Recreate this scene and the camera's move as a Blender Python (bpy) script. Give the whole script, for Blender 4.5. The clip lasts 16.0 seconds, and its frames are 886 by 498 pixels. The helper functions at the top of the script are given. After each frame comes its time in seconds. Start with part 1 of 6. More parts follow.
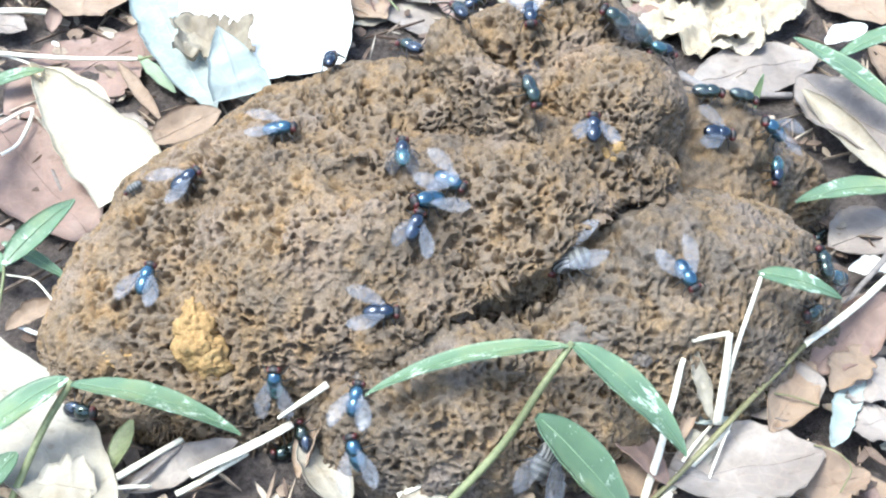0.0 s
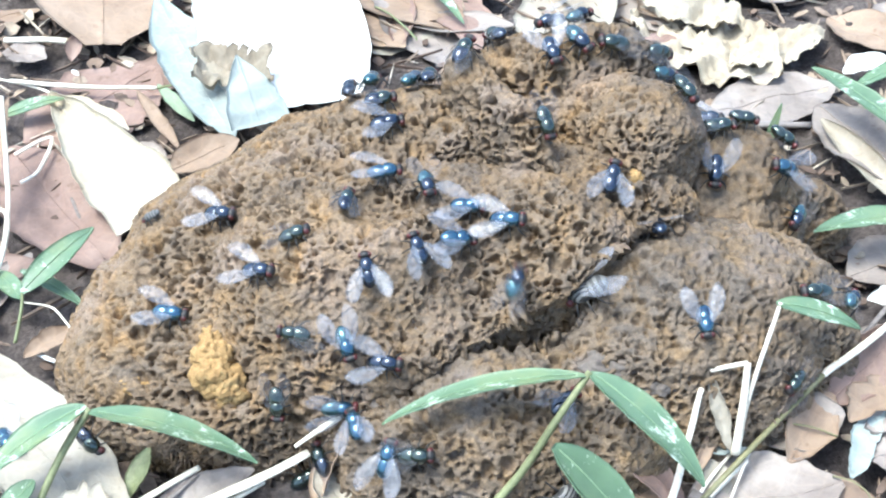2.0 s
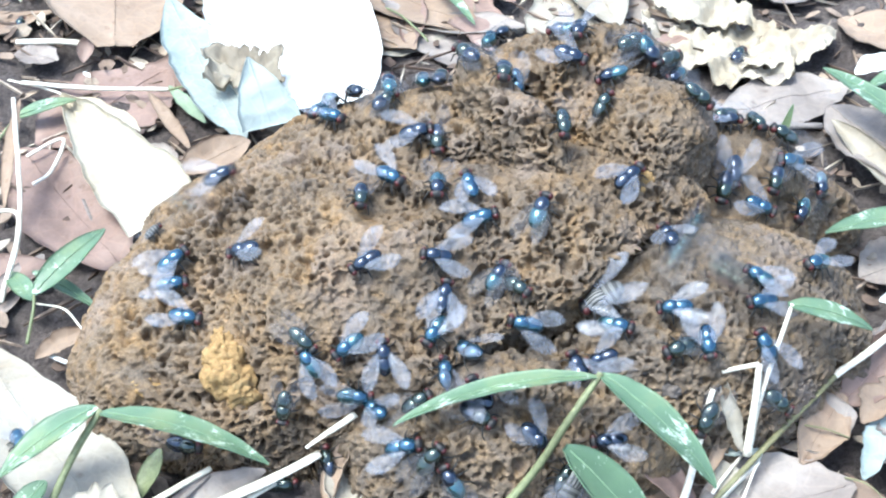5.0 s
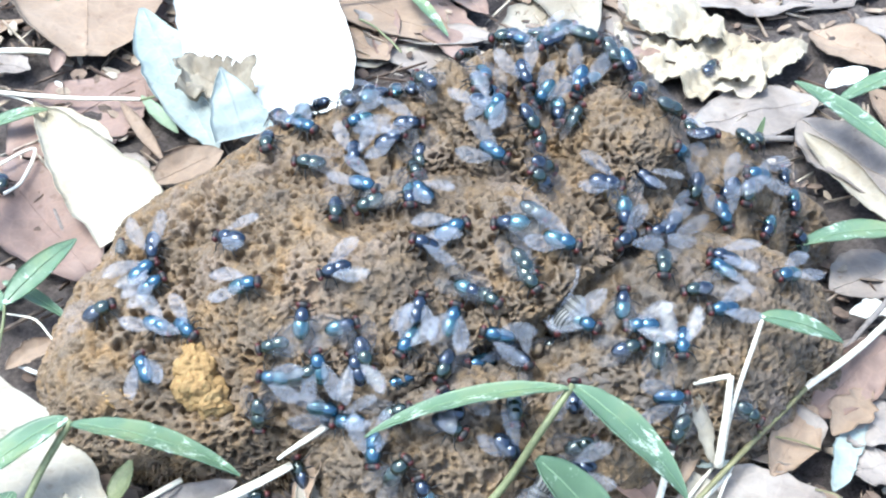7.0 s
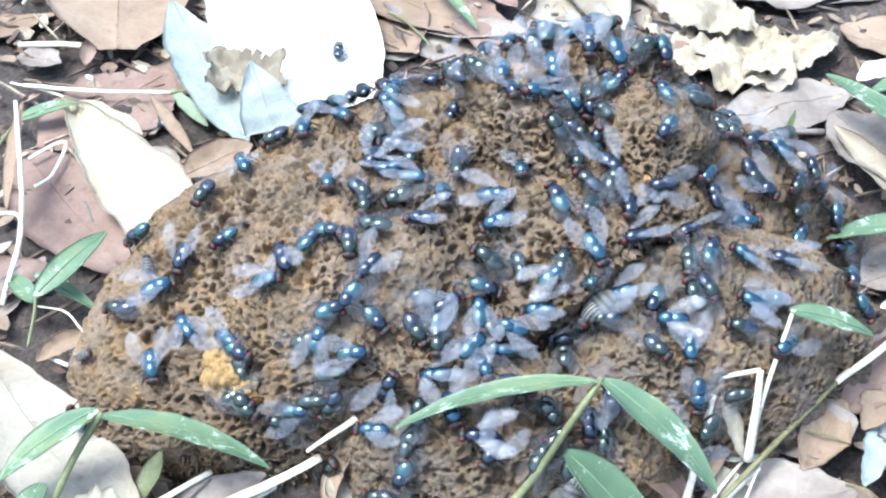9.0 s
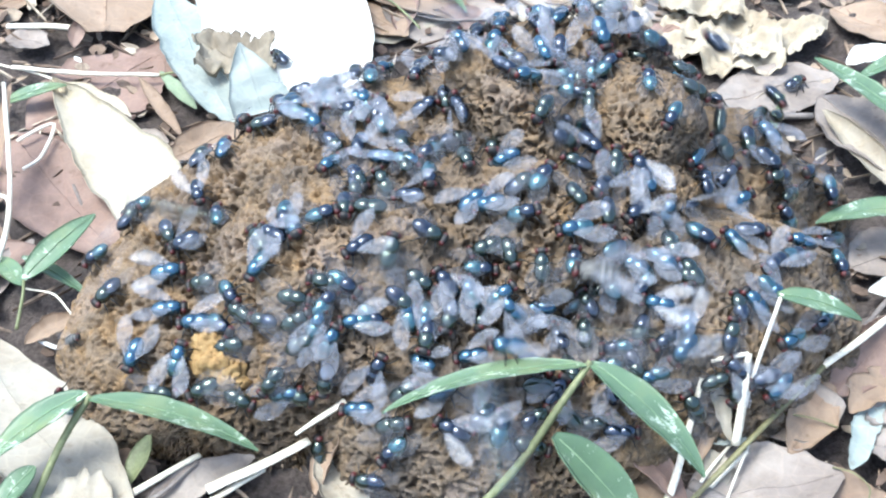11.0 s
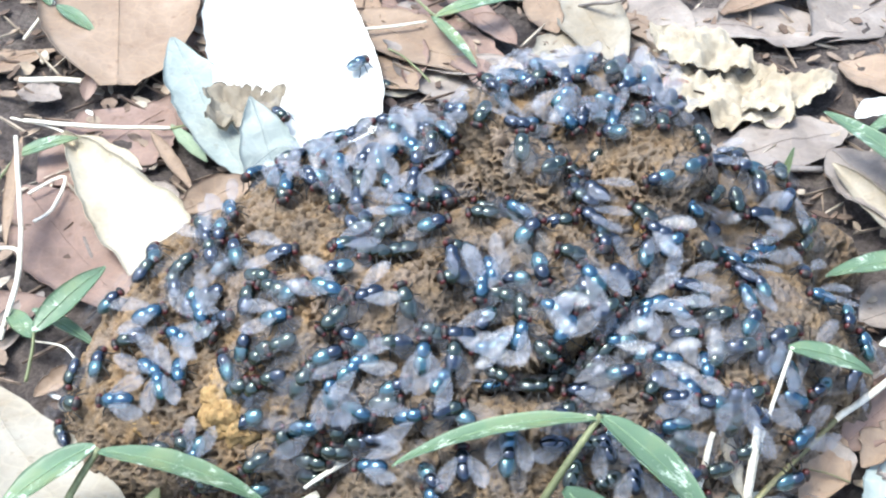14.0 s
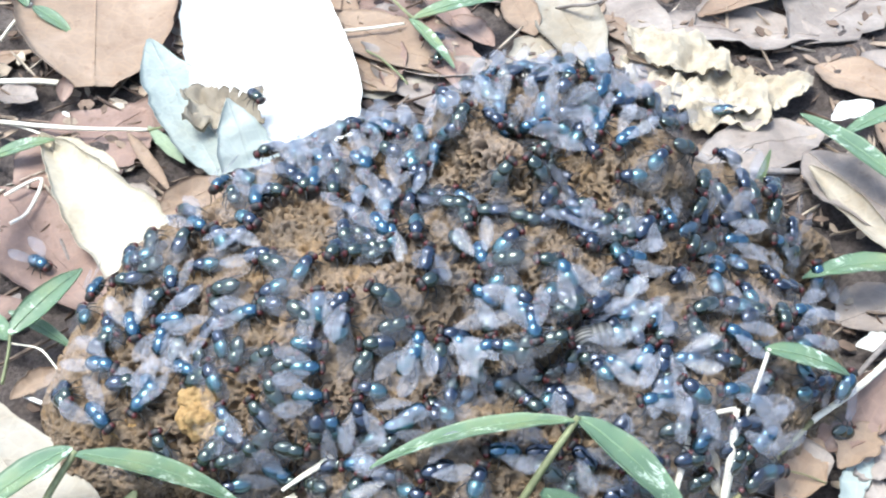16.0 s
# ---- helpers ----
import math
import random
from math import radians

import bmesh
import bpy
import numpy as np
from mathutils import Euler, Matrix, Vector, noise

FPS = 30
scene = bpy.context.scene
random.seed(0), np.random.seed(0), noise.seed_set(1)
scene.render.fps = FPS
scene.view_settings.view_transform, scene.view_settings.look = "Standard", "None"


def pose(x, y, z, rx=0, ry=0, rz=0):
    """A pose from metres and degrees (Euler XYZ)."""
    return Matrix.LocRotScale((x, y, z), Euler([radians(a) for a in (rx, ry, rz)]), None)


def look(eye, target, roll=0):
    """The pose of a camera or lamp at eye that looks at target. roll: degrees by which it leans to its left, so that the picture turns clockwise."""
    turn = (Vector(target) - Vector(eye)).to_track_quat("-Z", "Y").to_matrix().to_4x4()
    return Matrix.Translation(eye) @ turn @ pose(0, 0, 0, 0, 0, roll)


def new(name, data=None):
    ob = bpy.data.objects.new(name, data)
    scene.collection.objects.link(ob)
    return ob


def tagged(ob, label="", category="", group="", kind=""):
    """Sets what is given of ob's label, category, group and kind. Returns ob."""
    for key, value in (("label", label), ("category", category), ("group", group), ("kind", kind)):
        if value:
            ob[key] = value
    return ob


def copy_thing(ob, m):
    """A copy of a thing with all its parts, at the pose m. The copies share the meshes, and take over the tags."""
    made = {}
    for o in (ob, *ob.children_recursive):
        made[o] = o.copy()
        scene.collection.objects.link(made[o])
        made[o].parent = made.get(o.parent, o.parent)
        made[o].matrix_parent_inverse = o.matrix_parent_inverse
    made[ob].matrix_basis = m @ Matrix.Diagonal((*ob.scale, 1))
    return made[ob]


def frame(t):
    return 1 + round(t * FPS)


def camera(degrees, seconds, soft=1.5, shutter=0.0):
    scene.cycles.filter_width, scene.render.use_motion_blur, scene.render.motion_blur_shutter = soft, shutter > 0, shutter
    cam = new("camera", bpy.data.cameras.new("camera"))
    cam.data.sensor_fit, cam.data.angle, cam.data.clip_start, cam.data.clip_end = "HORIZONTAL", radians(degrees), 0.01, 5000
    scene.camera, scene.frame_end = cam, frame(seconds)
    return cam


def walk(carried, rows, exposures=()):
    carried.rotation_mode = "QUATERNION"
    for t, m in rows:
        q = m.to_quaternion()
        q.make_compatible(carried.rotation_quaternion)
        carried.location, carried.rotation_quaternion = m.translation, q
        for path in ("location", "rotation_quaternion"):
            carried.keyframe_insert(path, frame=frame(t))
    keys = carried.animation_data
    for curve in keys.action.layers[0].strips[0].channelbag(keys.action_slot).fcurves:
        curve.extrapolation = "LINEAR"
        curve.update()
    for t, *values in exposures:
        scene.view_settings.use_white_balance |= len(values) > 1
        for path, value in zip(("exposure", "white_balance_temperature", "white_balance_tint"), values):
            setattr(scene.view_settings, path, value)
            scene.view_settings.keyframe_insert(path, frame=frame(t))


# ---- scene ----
# Camera: held by hand at one spot, only its aim wanders.
EYE = (0.0, -0.2720, 0.2749)
AIM = [
    (0, 48.00, 0.00, 0.00),
    (0.5, 47.76, -0.13, -0.05),
    (1, 47.92, 0.03, 0.17),
    (1.5, 48.77, 0.25, 0.62),
    (2, 49.07, 0.32, 0.58),
    (2.5, 48.98, 0.37, 0.84),
    (3, 48.84, 0.44, 0.97),
    (3.5, 48.83, 0.46, 1.06),
    (4, 49.02, 0.58, 1.04),
    (6.5, 49.21, 0.16, 0.49),
    (7, 49.53, -0.19, 0.22),
    (7.5, 49.26, -0.46, -0.08),
    (8, 48.94, -0.33, -0.02),
    (8.5, 48.81, 0.31, 0.82),
    (9, 49.28, 0.45, 1.08),
    (9.5, 48.91, 0.37, 1.12),
    (12, 48.64, -0.15, 0.66),
    (12.5, 50.19, -0.27, 0.64),
    (13, 50.65, 0.13, 1.05),
    (13.5, 50.65, 0.43, 1.44),
    (14, 50.62, 0.29, 1.16),
    (14.5, 50.80, -0.12, 0.68),
    (15, 50.81, -0.32, 0.27),
    (15.5, 50.74, -0.24, 0.53),
    (16, 50.69, -0.22, 0.52),
]
cam = camera(32, 16.0, soft=2.1, shutter=0.5)
walk(cam, [(t, pose(*EYE, rx, ry, rz)) for t, rx, ry, rz in AIM], exposures=[(0, 1.66, 5820, 0), (6, 1.62, 5600, 0), (16, 1.42, 6000, 3)])

# World: open shade under a bright hazy sky.
world = bpy.data.worlds.new("world")
scene.world = world
world.use_nodes = True
wn = world.node_tree
sky = wn.nodes.new("ShaderNodeTexSky")
sky.sky_type = "NISHITA"
sky.sun_disc = False
sky.sun_elevation, sky.sun_rotation = radians(70), radians(-105)
sky.air_density, sky.dust_density = 1.0, 4.0
wn.nodes["Background"].inputs[1].default_value = 0.15
wn.links.new(sky.outputs[0], wn.nodes["Background"].inputs[0])
sun = new("sun", bpy.data.lights.new("sun", "SUN"))
sun.data.energy, sun.data.angle, sun.data.color = 1.5, radians(24), (1.0, 0.96, 0.9)
sun.matrix_world = look((-0.33, -0.09, 0.94), (0, 0, 0))


# ---- materials ----
class Nodes:
    """Small helper to write node trees in a few words."""

    def __init__(self, name, rough=0.7, metal=0.0, spec=0.5):
        self.mat = bpy.data.materials.new(name)
        self.mat.use_nodes = True
        self.tree = self.mat.node_tree
        self.bsdf = self.tree.nodes["Principled BSDF"]
        self.put(self.bsdf, "Roughness", rough)
        self.put(self.bsdf, "Metallic", metal)
        self.put(self.bsdf, "Specular IOR Level", spec)
        self.coord = self.add("ShaderNodeTexCoord").outputs["Object"]

    def add(self, kind):
        return self.tree.nodes.new(kind)

    def put(self, node, socket, value):
        if isinstance(value, bpy.types.NodeSocket):
            self.tree.links.new(value, node.inputs[socket])
        else:
            node.inputs[socket].default_value = value

    def noise(self, scale, detail=4.0, rough=0.6, warp=0.0):
        n = self.add("ShaderNodeTexNoise")
        self.put(n, "Vector", self.coord)
        self.put(n, "Scale", scale)
        self.put(n, "Detail", detail)
        self.put(n, "Roughness", rough)
        self.put(n, "Distortion", warp)
        return n.outputs["Fac"]

    def cells(self, scale, feature="F1"):
        n = self.add("ShaderNodeTexVoronoi")
        n.feature = feature
        self.put(n, "Vector", self.coord)
        self.put(n, "Scale", scale)
        return n.outputs["Distance"]

    def ramp(self, fac, stops):
        n = self.add("ShaderNodeValToRGB")
        self.put(n, "Fac", fac)
        while len(n.color_ramp.elements) < len(stops):
            n.color_ramp.elements.new(0.5)
        for e, (at, col) in zip(n.color_ramp.elements, stops):
            e.position = at
            e.color = (*col, 1) if len(col) == 3 else col
        return n.outputs["Color"]

    def mix(self, fac, a, b, how="MIX"):
        n = self.add("ShaderNodeMix")
        n.data_type, n.blend_type = "RGBA", how
        self.put(n, 0, fac)
        for i, v in ((6, a), (7, b)):
            if isinstance(v, tuple) and len(v) == 3:
                v = (*v, 1)
            self.put(n, i, v)
        return n.outputs[2]

    def maths(self, how, a, b=0.0):
        n = self.add("ShaderNodeMath")
        n.operation = how
        self.put(n, 0, a)
        self.put(n, 1, b)
        return n.outputs[0]

    def random(self):
        return self.add("ShaderNodeObjectInfo").outputs["Random"]

    def island(self):
        return self.add("ShaderNodeNewGeometry").outputs["Random Per Island"]

    def color(self, value):
        if isinstance(value, tuple) and len(value) == 3:
            value = (*value, 1)
        self.put(self.bsdf, "Base Color", value)
        return self

    def bump(self, height, strength=0.5, distance=0.001):
        n = self.add("ShaderNodeBump")
        self.put(n, "Height", height)
        self.put(n, "Strength", strength)
        self.put(n, "Distance", distance)
        self.put(self.bsdf, "Normal", n.outputs[0])
        return self


def dung_material(name, grey):
    """Moist spongy mash: brown with ochre and greyish smears, fine fibres and grit."""
    m = Nodes(name, rough=0.7, spec=0.35)
    broad = m.noise(30, 4, 0.6)
    mid = m.noise(150, 4, 0.6, 0.6)
    fine = m.noise(620, 5, 0.65, 0.6)
    speck = m.noise(2200, 3, 0.6)
    tone = m.ramp(broad, [(0.30, (0.112, 0.084, 0.060)), (0.46, (0.158, 0.114, 0.073)), (0.60, (0.198, 0.138, 0.082)), (0.76, (0.262, 0.170, 0.080))])
    smear = m.ramp(mid, [(0.34, (0.80, 0.84, 0.92)), (0.5, (1, 1, 1)), (0.66, (1.22, 1.12, 0.92))])
    col = m.mix(1.0, tone, smear, "MULTIPLY")
    col = m.mix(1.0, col, m.ramp(fine, [(0.33, (0.66, 0.63, 0.6)), (0.5, (1, 1, 1)), (0.67, (1.32, 1.3, 1.24))]), "MULTIPLY")
    damp = m.ramp(m.noise(62, 3, 0.5), [(0.56, (0, 0, 0)), (0.68, (1, 1, 1))])
    col = m.mix(damp, col, m.mix(0.55, col, (0.21, 0.165, 0.135)))
    col = m.mix(1.0, col, m.ramp(speck, [(0.35, (0.8, 0.79, 0.78)), (0.65, (1.18, 1.17, 1.15))]), "MULTIPLY")
    m.color(m.mix(grey, col, m.mix(1.0, col, (0.84, 0.9, 1.02), "MULTIPLY")))
    m.put(m.bsdf, "Roughness", m.ramp(mid, [(0.35, (0.46,) * 3), (0.65, (0.8,) * 3)]))
    m.bump(m.maths("ADD", fine, m.maths("MULTIPLY", speck, 0.4)), 0.5, 0.0008)
    return m.mat


def ochre_material():
    m = Nodes("undigested_ochre_mash", rough=0.75, spec=0.3)
    m.color(m.ramp(m.noise(500, 5, 0.7), [(0.3, (0.20, 0.12, 0.048)), (0.5, (0.32, 0.205, 0.085)), (0.72, (0.44, 0.305, 0.14))]))
    m.bump(m.noise(900, 4), 0.7, 0.001)
    return m.mat


def soil_material():
    m = Nodes("dark_crumbly_soil", rough=0.92, spec=0.2)
    m.color(m.mix(1.0, m.ramp(m.noise(35, 5, 0.65), [(0.3, (0.062, 0.051, 0.048)), (0.55, (0.125, 0.104, 0.096)), (0.75, (0.21, 0.18, 0.162))]),
                  m.ramp(m.noise(700, 4, 0.7), [(0.3, (0.5,) * 3), (0.7, (1.4,) * 3)]), "MULTIPLY"))
    m.bump(m.noise(450, 6, 0.7), 0.9, 0.003)
    return m.mat


def leaf_material(name, dark, mid, light, rough=0.6, through=0.25):
    """A dead leaf: blotches, fine veins, speckles."""
    m = Nodes(name, rough=rough, spec=0.3)
    col = m.ramp(m.noise(45, 5, 0.65, 0.4), [(0.28, dark), (0.5, mid), (0.72, light)])
    spots = m.ramp(m.noise(230, 3, 0.6), [(0.62, (1, 1, 1)), (0.74, (0.62, 0.55, 0.5))])
    col = m.mix(0.75, col, m.mix(1.0, col, spots, "MULTIPLY"))
    vein = m.ramp(m.cells(210, "DISTANCE_TO_EDGE"), [(0.0, (1.18, 1.15, 1.1)), (0.09, (1, 1, 1))])
    col = m.mix(0.6, col, m.mix(1.0, col, vein, "MULTIPLY"))
    col = m.mix(0.3, col, m.mix(1.0, col, m.ramp(m.random(), [(0, (0.7, 0.68, 0.66)), (1, (1.25, 1.22, 1.2))]), "MULTIPLY"))
    m.color(col)
    m.bump(m.maths("ADD", m.noise(300, 4), m.maths("MULTIPLY", m.cells(210, "DISTANCE_TO_EDGE"), -0.6)), 0.35, 0.0012)
    return m.mat


def litter_material():
    m = Nodes("leaf_crumbs", rough=0.8, spec=0.25)
    col = m.ramp(m.island(), [(0.0, (0.10, 0.07, 0.055)), (0.35, (0.18, 0.13, 0.10)), (0.6, (0.27, 0.205, 0.155)), (0.85, (0.36, 0.29, 0.22)), (1.0, (0.5, 0.44, 0.36))])
    m.color(m.mix(1.0, col, m.ramp(m.noise(260, 4), [(0.3, (0.6,) * 3), (0.7, (1.25,) * 3)]), "MULTIPLY"))
    m.bump(m.noise(500, 4), 0.5, 0.001)
    return m.mat


def green_material():
    m = Nodes("green_grass_blade", rough=0.42, spec=0.45)
    col = m.ramp(m.noise(60, 4, 0.6), [(0.3, (0.085, 0.142, 0.085)), (0.5, (0.12, 0.19, 0.112)), (0.72, (0.20, 0.245, 0.12))])
    pale = m.ramp(m.noise(150, 6, 0.75, 0.5), [(0.56, (0, 0, 0)), (0.63, (1, 1, 1))])
    m.color(m.mix(m.maths("MULTIPLY", pale, 0.7), col, (0.62, 0.70, 0.58)))
    m.bump(m.noise(420, 3), 0.25, 0.0008)
    m.put(m.bsdf, "Subsurface Weight", 0.12)
    m.put(m.bsdf, "Subsurface Radius", (0.0010, 0.0016, 0.0006))
    return m.mat


def straw_material(name, a, b):
    m = Nodes(name, rough=0.5, spec=0.4)
    m.color(m.mix(1.0, m.ramp(m.noise(70, 4), [(0.3, a), (0.7, b)]), m.ramp(m.noise(900, 3), [(0.3, (0.8,) * 3), (0.7, (1.15,) * 3)]), "MULTIPLY"))
    m.bump(m.noise(800, 3), 0.3, 0.0006)
    return m.mat


def shell_material(name, a, b, rough=0.28):
    """The metallic skin of a blowfly under a clear glossy coat."""
    m = Nodes(name, rough=rough, metal=0.8, spec=0.6)
    m.color(m.mix(m.random(), m.ramp(m.noise(260, 3), [(0.35, a), (0.7, b)]), m.ramp(m.noise(300, 3), [(0.35, b), (0.7, a)])))
    m.put(m.bsdf, "Coat Weight", 1.0)
    m.put(m.bsdf, "Coat Roughness", 0.04)
    m.bump(m.noise(1500, 3), 0.25, 0.0002)
    return m.mat


def striped_material(along):
    m = Nodes("grey_black_striped_skin" if along else "grey_chequered_skin", rough=0.55, spec=0.4)
    w = m.add("ShaderNodeTexWave")
    w.bands_direction = "X" if along else "Y"
    m.put(w, "Vector", m.coord)
    m.put(w, "Scale", 560 if along else 260)
    m.put(w, "Distortion", 0.6 if along else 2.0)
    m.color(m.ramp(w.outputs["Fac"], [(0.42, (0.035, 0.035, 0.035) if along else (0.05, 0.05, 0.05)), (0.58, (0.2, 0.195, 0.185) if along else (0.13, 0.13, 0.125))]))
    return m.mat


def wing_material(name, body):
    """A smoky membrane with veins that fan out from the shoulder."""
    m = Nodes(name, rough=0.24, spec=0.6)
    cloud = m.noise(420, 3)
    axes = m.add("ShaderNodeSeparateXYZ")
    m.put(axes, 0, m.coord)
    out = m.maths("SUBTRACT", m.maths("ABSOLUTE", axes.outputs[0]), 0.0006)
    fan = m.maths("ARCTAN2", out, m.maths("SUBTRACT", 0.0026, axes.outputs[1]))
    vein = m.ramp(m.maths("ABSOLUTE", m.maths("SINE", m.maths("MULTIPLY", fan, 24.0))), [(0.0, (1, 1, 1)), (0.22, (0, 0, 0))])
    m.color(m.mix(m.maths("MULTIPLY", vein, 0.55), m.ramp(cloud, [(0.35, (0.32, 0.34, 0.41)), (0.65, (0.48, 0.50, 0.57))]), (0.16, 0.15, 0.15)))
    m.put(m.bsdf, "Alpha", m.maths("ADD", m.maths("MULTIPLY", m.maths("ADD", cloud, m.noise(130, 2)), body), m.maths("MULTIPLY", vein, body)))
    return m.mat


def plain_material(name, col, rough=0.5, spec=0.5):
    m = Nodes(name, rough=rough, spec=spec)
    m.color(m.mix(1.0, (*col,), m.ramp(m.noise(900, 3), [(0.3, (0.75,) * 3), (0.7, (1.2,) * 3)]), "MULTIPLY"))
    return m.mat


DUNG, DULL_DUNG = dung_material("brown_fibrous_dung", 0.15), dung_material("greyish_fibrous_dung", 1.0)
OCHRE, SOIL, CRUMBS, GREEN = ochre_material(), soil_material(), litter_material(), green_material()
SLATE = plain_material("grey_pasty_mash", (0.125, 0.105, 0.09), 0.6, 0.4)
TAN = leaf_material("tan_dead_leaf", (0.194, 0.134, 0.097), (0.261, 0.191, 0.137), (0.331, 0.251, 0.188))
PINK = leaf_material("pinkish_brown_dead_leaf", (0.153, 0.104, 0.083), (0.227, 0.157, 0.130), (0.293, 0.220, 0.186))
CREAM = leaf_material("cream_dead_leaf", (0.230, 0.192, 0.140), (0.315, 0.285, 0.232), (0.360, 0.340, 0.295))
PALE = leaf_material("pale_cream_leaf", (0.35, 0.295, 0.205), (0.45, 0.405, 0.315), (0.52, 0.48, 0.395))
WHITE = leaf_material("bleached_white_leaf", (0.588, 0.588, 0.541), (0.668, 0.675, 0.636), (0.699, 0.699, 0.675))
MINT = leaf_material("pale_grey_green_leaf", (0.236, 0.282, 0.264), (0.315, 0.360, 0.343), (0.383, 0.417, 0.399))
MINTY = leaf_material("wilted_green_leaf", (0.17, 0.23, 0.15), (0.25, 0.32, 0.22), (0.33, 0.39, 0.29))
GREY = leaf_material("grey_brown_dead_leaf", (0.168, 0.140, 0.124), (0.264, 0.228, 0.204), (0.384, 0.344, 0.312))
MOULD = leaf_material("mouldy_tan_scrap", (0.13, 0.105, 0.075), (0.22, 0.19, 0.145), (0.34, 0.315, 0.26))
BRITTLE = leaf_material("brittle_yellowish_leaf", (0.25, 0.20, 0.135), (0.37, 0.325, 0.25), (0.45, 0.415, 0.345))
STRAW = straw_material("bleached_straw", (0.66, 0.60, 0.46), (0.82, 0.78, 0.68))
STEM = straw_material("olive_green_stem", (0.13, 0.145, 0.07), (0.24, 0.265, 0.135))
OLIVE = straw_material("dull_olive_stem", (0.13, 0.12, 0.06), (0.24, 0.23, 0.12))
RIB = straw_material("pale_green_rib", (0.15, 0.23, 0.135), (0.22, 0.31, 0.19))
TWIG = straw_material("grey_twig_bark", (0.14, 0.12, 0.11), (0.27, 0.24, 0.22))
BLUE = shell_material("metallic_blue_skin", (0.018, 0.048, 0.095), (0.05, 0.135, 0.20), 0.2)
TEAL = shell_material("metallic_teal_skin", (0.024, 0.07, 0.09), (0.07, 0.165, 0.19), 0.22)
BRONZE = shell_material("metallic_dark_green_skin", (0.022, 0.032, 0.03), (0.05, 0.075, 0.062), 0.17)
INDIGO = shell_material("metallic_dark_blue_skin", (0.012, 0.017, 0.032), (0.03, 0.048, 0.085), 0.18)
STRIPES, CHEQUERS = striped_material(True), striped_material(False)
WING = wing_material("smoky_veined_wing", 0.13)
GLASSY = wing_material("clear_veined_wing", 0.035)
EYE_RED = plain_material("dark_red_eye", (0.07, 0.014, 0.014), 0.35)
BLACK = plain_material("black_bristly_leg", (0.015, 0.014, 0.014), 0.5)

# ---- shape helpers (millimetres in, metres out) ----
MM = 0.001


def part(name, mesh, material, parent=None, label=""):
    """Links a mesh (or a bmesh) as one object under a thing or a part."""
    if isinstance(mesh, bmesh.types.BMesh):
        data = bpy.data.meshes.new(name)
        mesh.to_mesh(data)
        mesh.free()
        mesh = data
    if material and not mesh.materials:
        mesh.materials.append(material)
    ob = new(name, mesh)
    ob.parent = parent
    return tagged(ob, label)


def mesh_from(name, verts, faces, smooth=True):
    me = bpy.data.meshes.new(name)
    verts = np.asarray(verts, float)
    if isinstance(faces, np.ndarray):
        me.vertices.add(len(verts))
        me.vertices.foreach_set("co", verts.ravel())
        me.loops.add(faces.size)
        me.loops.foreach_set("vertex_index", faces.ravel().astype(np.int32))
        me.polygons.add(len(faces))
        me.polygons.foreach_set("loop_start", np.arange(0, faces.size, faces.shape[1], dtype=np.int32))
        me.update(calc_edges=True)
    else:
        me.from_pydata([tuple(v) for v in verts], [], [tuple(int(i) for i in f) for f in faces])
    me.polygons.foreach_set("use_smooth", np.full(len(me.polygons), smooth))
    me.update()
    return me


def grid_faces(nu, nv, start=0, flip=False):
    i, j = np.meshgrid(np.arange(nu - 1), np.arange(nv - 1), indexing="ij")
    a = (start + i * nv + j).ravel()
    quads = np.stack([a, a + nv, a + nv + 1, a + 1], 1)
    return quads[:, ::-1] if flip else quads


def sheet(name, pts, thick):
    """A closed thin shell over a grid of points (nu, nv, 3) in metres."""
    nu, nv = pts.shape[:2]
    du, dv = np.gradient(pts, axis=0), np.gradient(pts, axis=1)
    n = np.cross(du, dv)
    n /= np.linalg.norm(n, axis=2, keepdims=True) + 1e-12
    top, low = pts.reshape(-1, 3), (pts - n * thick).reshape(-1, 3)
    k = nu * nv
    faces = [grid_faces(nu, nv), grid_faces(nu, nv, k, True)]
    edge = [i * nv for i in range(nu)] + [(nu - 1) * nv + j for j in range(1, nv)]
    edge += [i * nv + nv - 1 for i in range(nu - 2, -1, -1)] + [j for j in range(nv - 2, 0, -1)]
    e = np.array(edge)
    f = np.roll(e, -1)
    faces.append(np.stack([e, e + k, f + k, f], 1)[:, ::-1])
    me = mesh_from(name, np.concatenate([top, low]), np.concatenate(faces))
    flags = np.ones(len(me.polygons), bool)
    flags[-len(e):] = False
    me.polygons.foreach_set("use_smooth", flags)
    return me


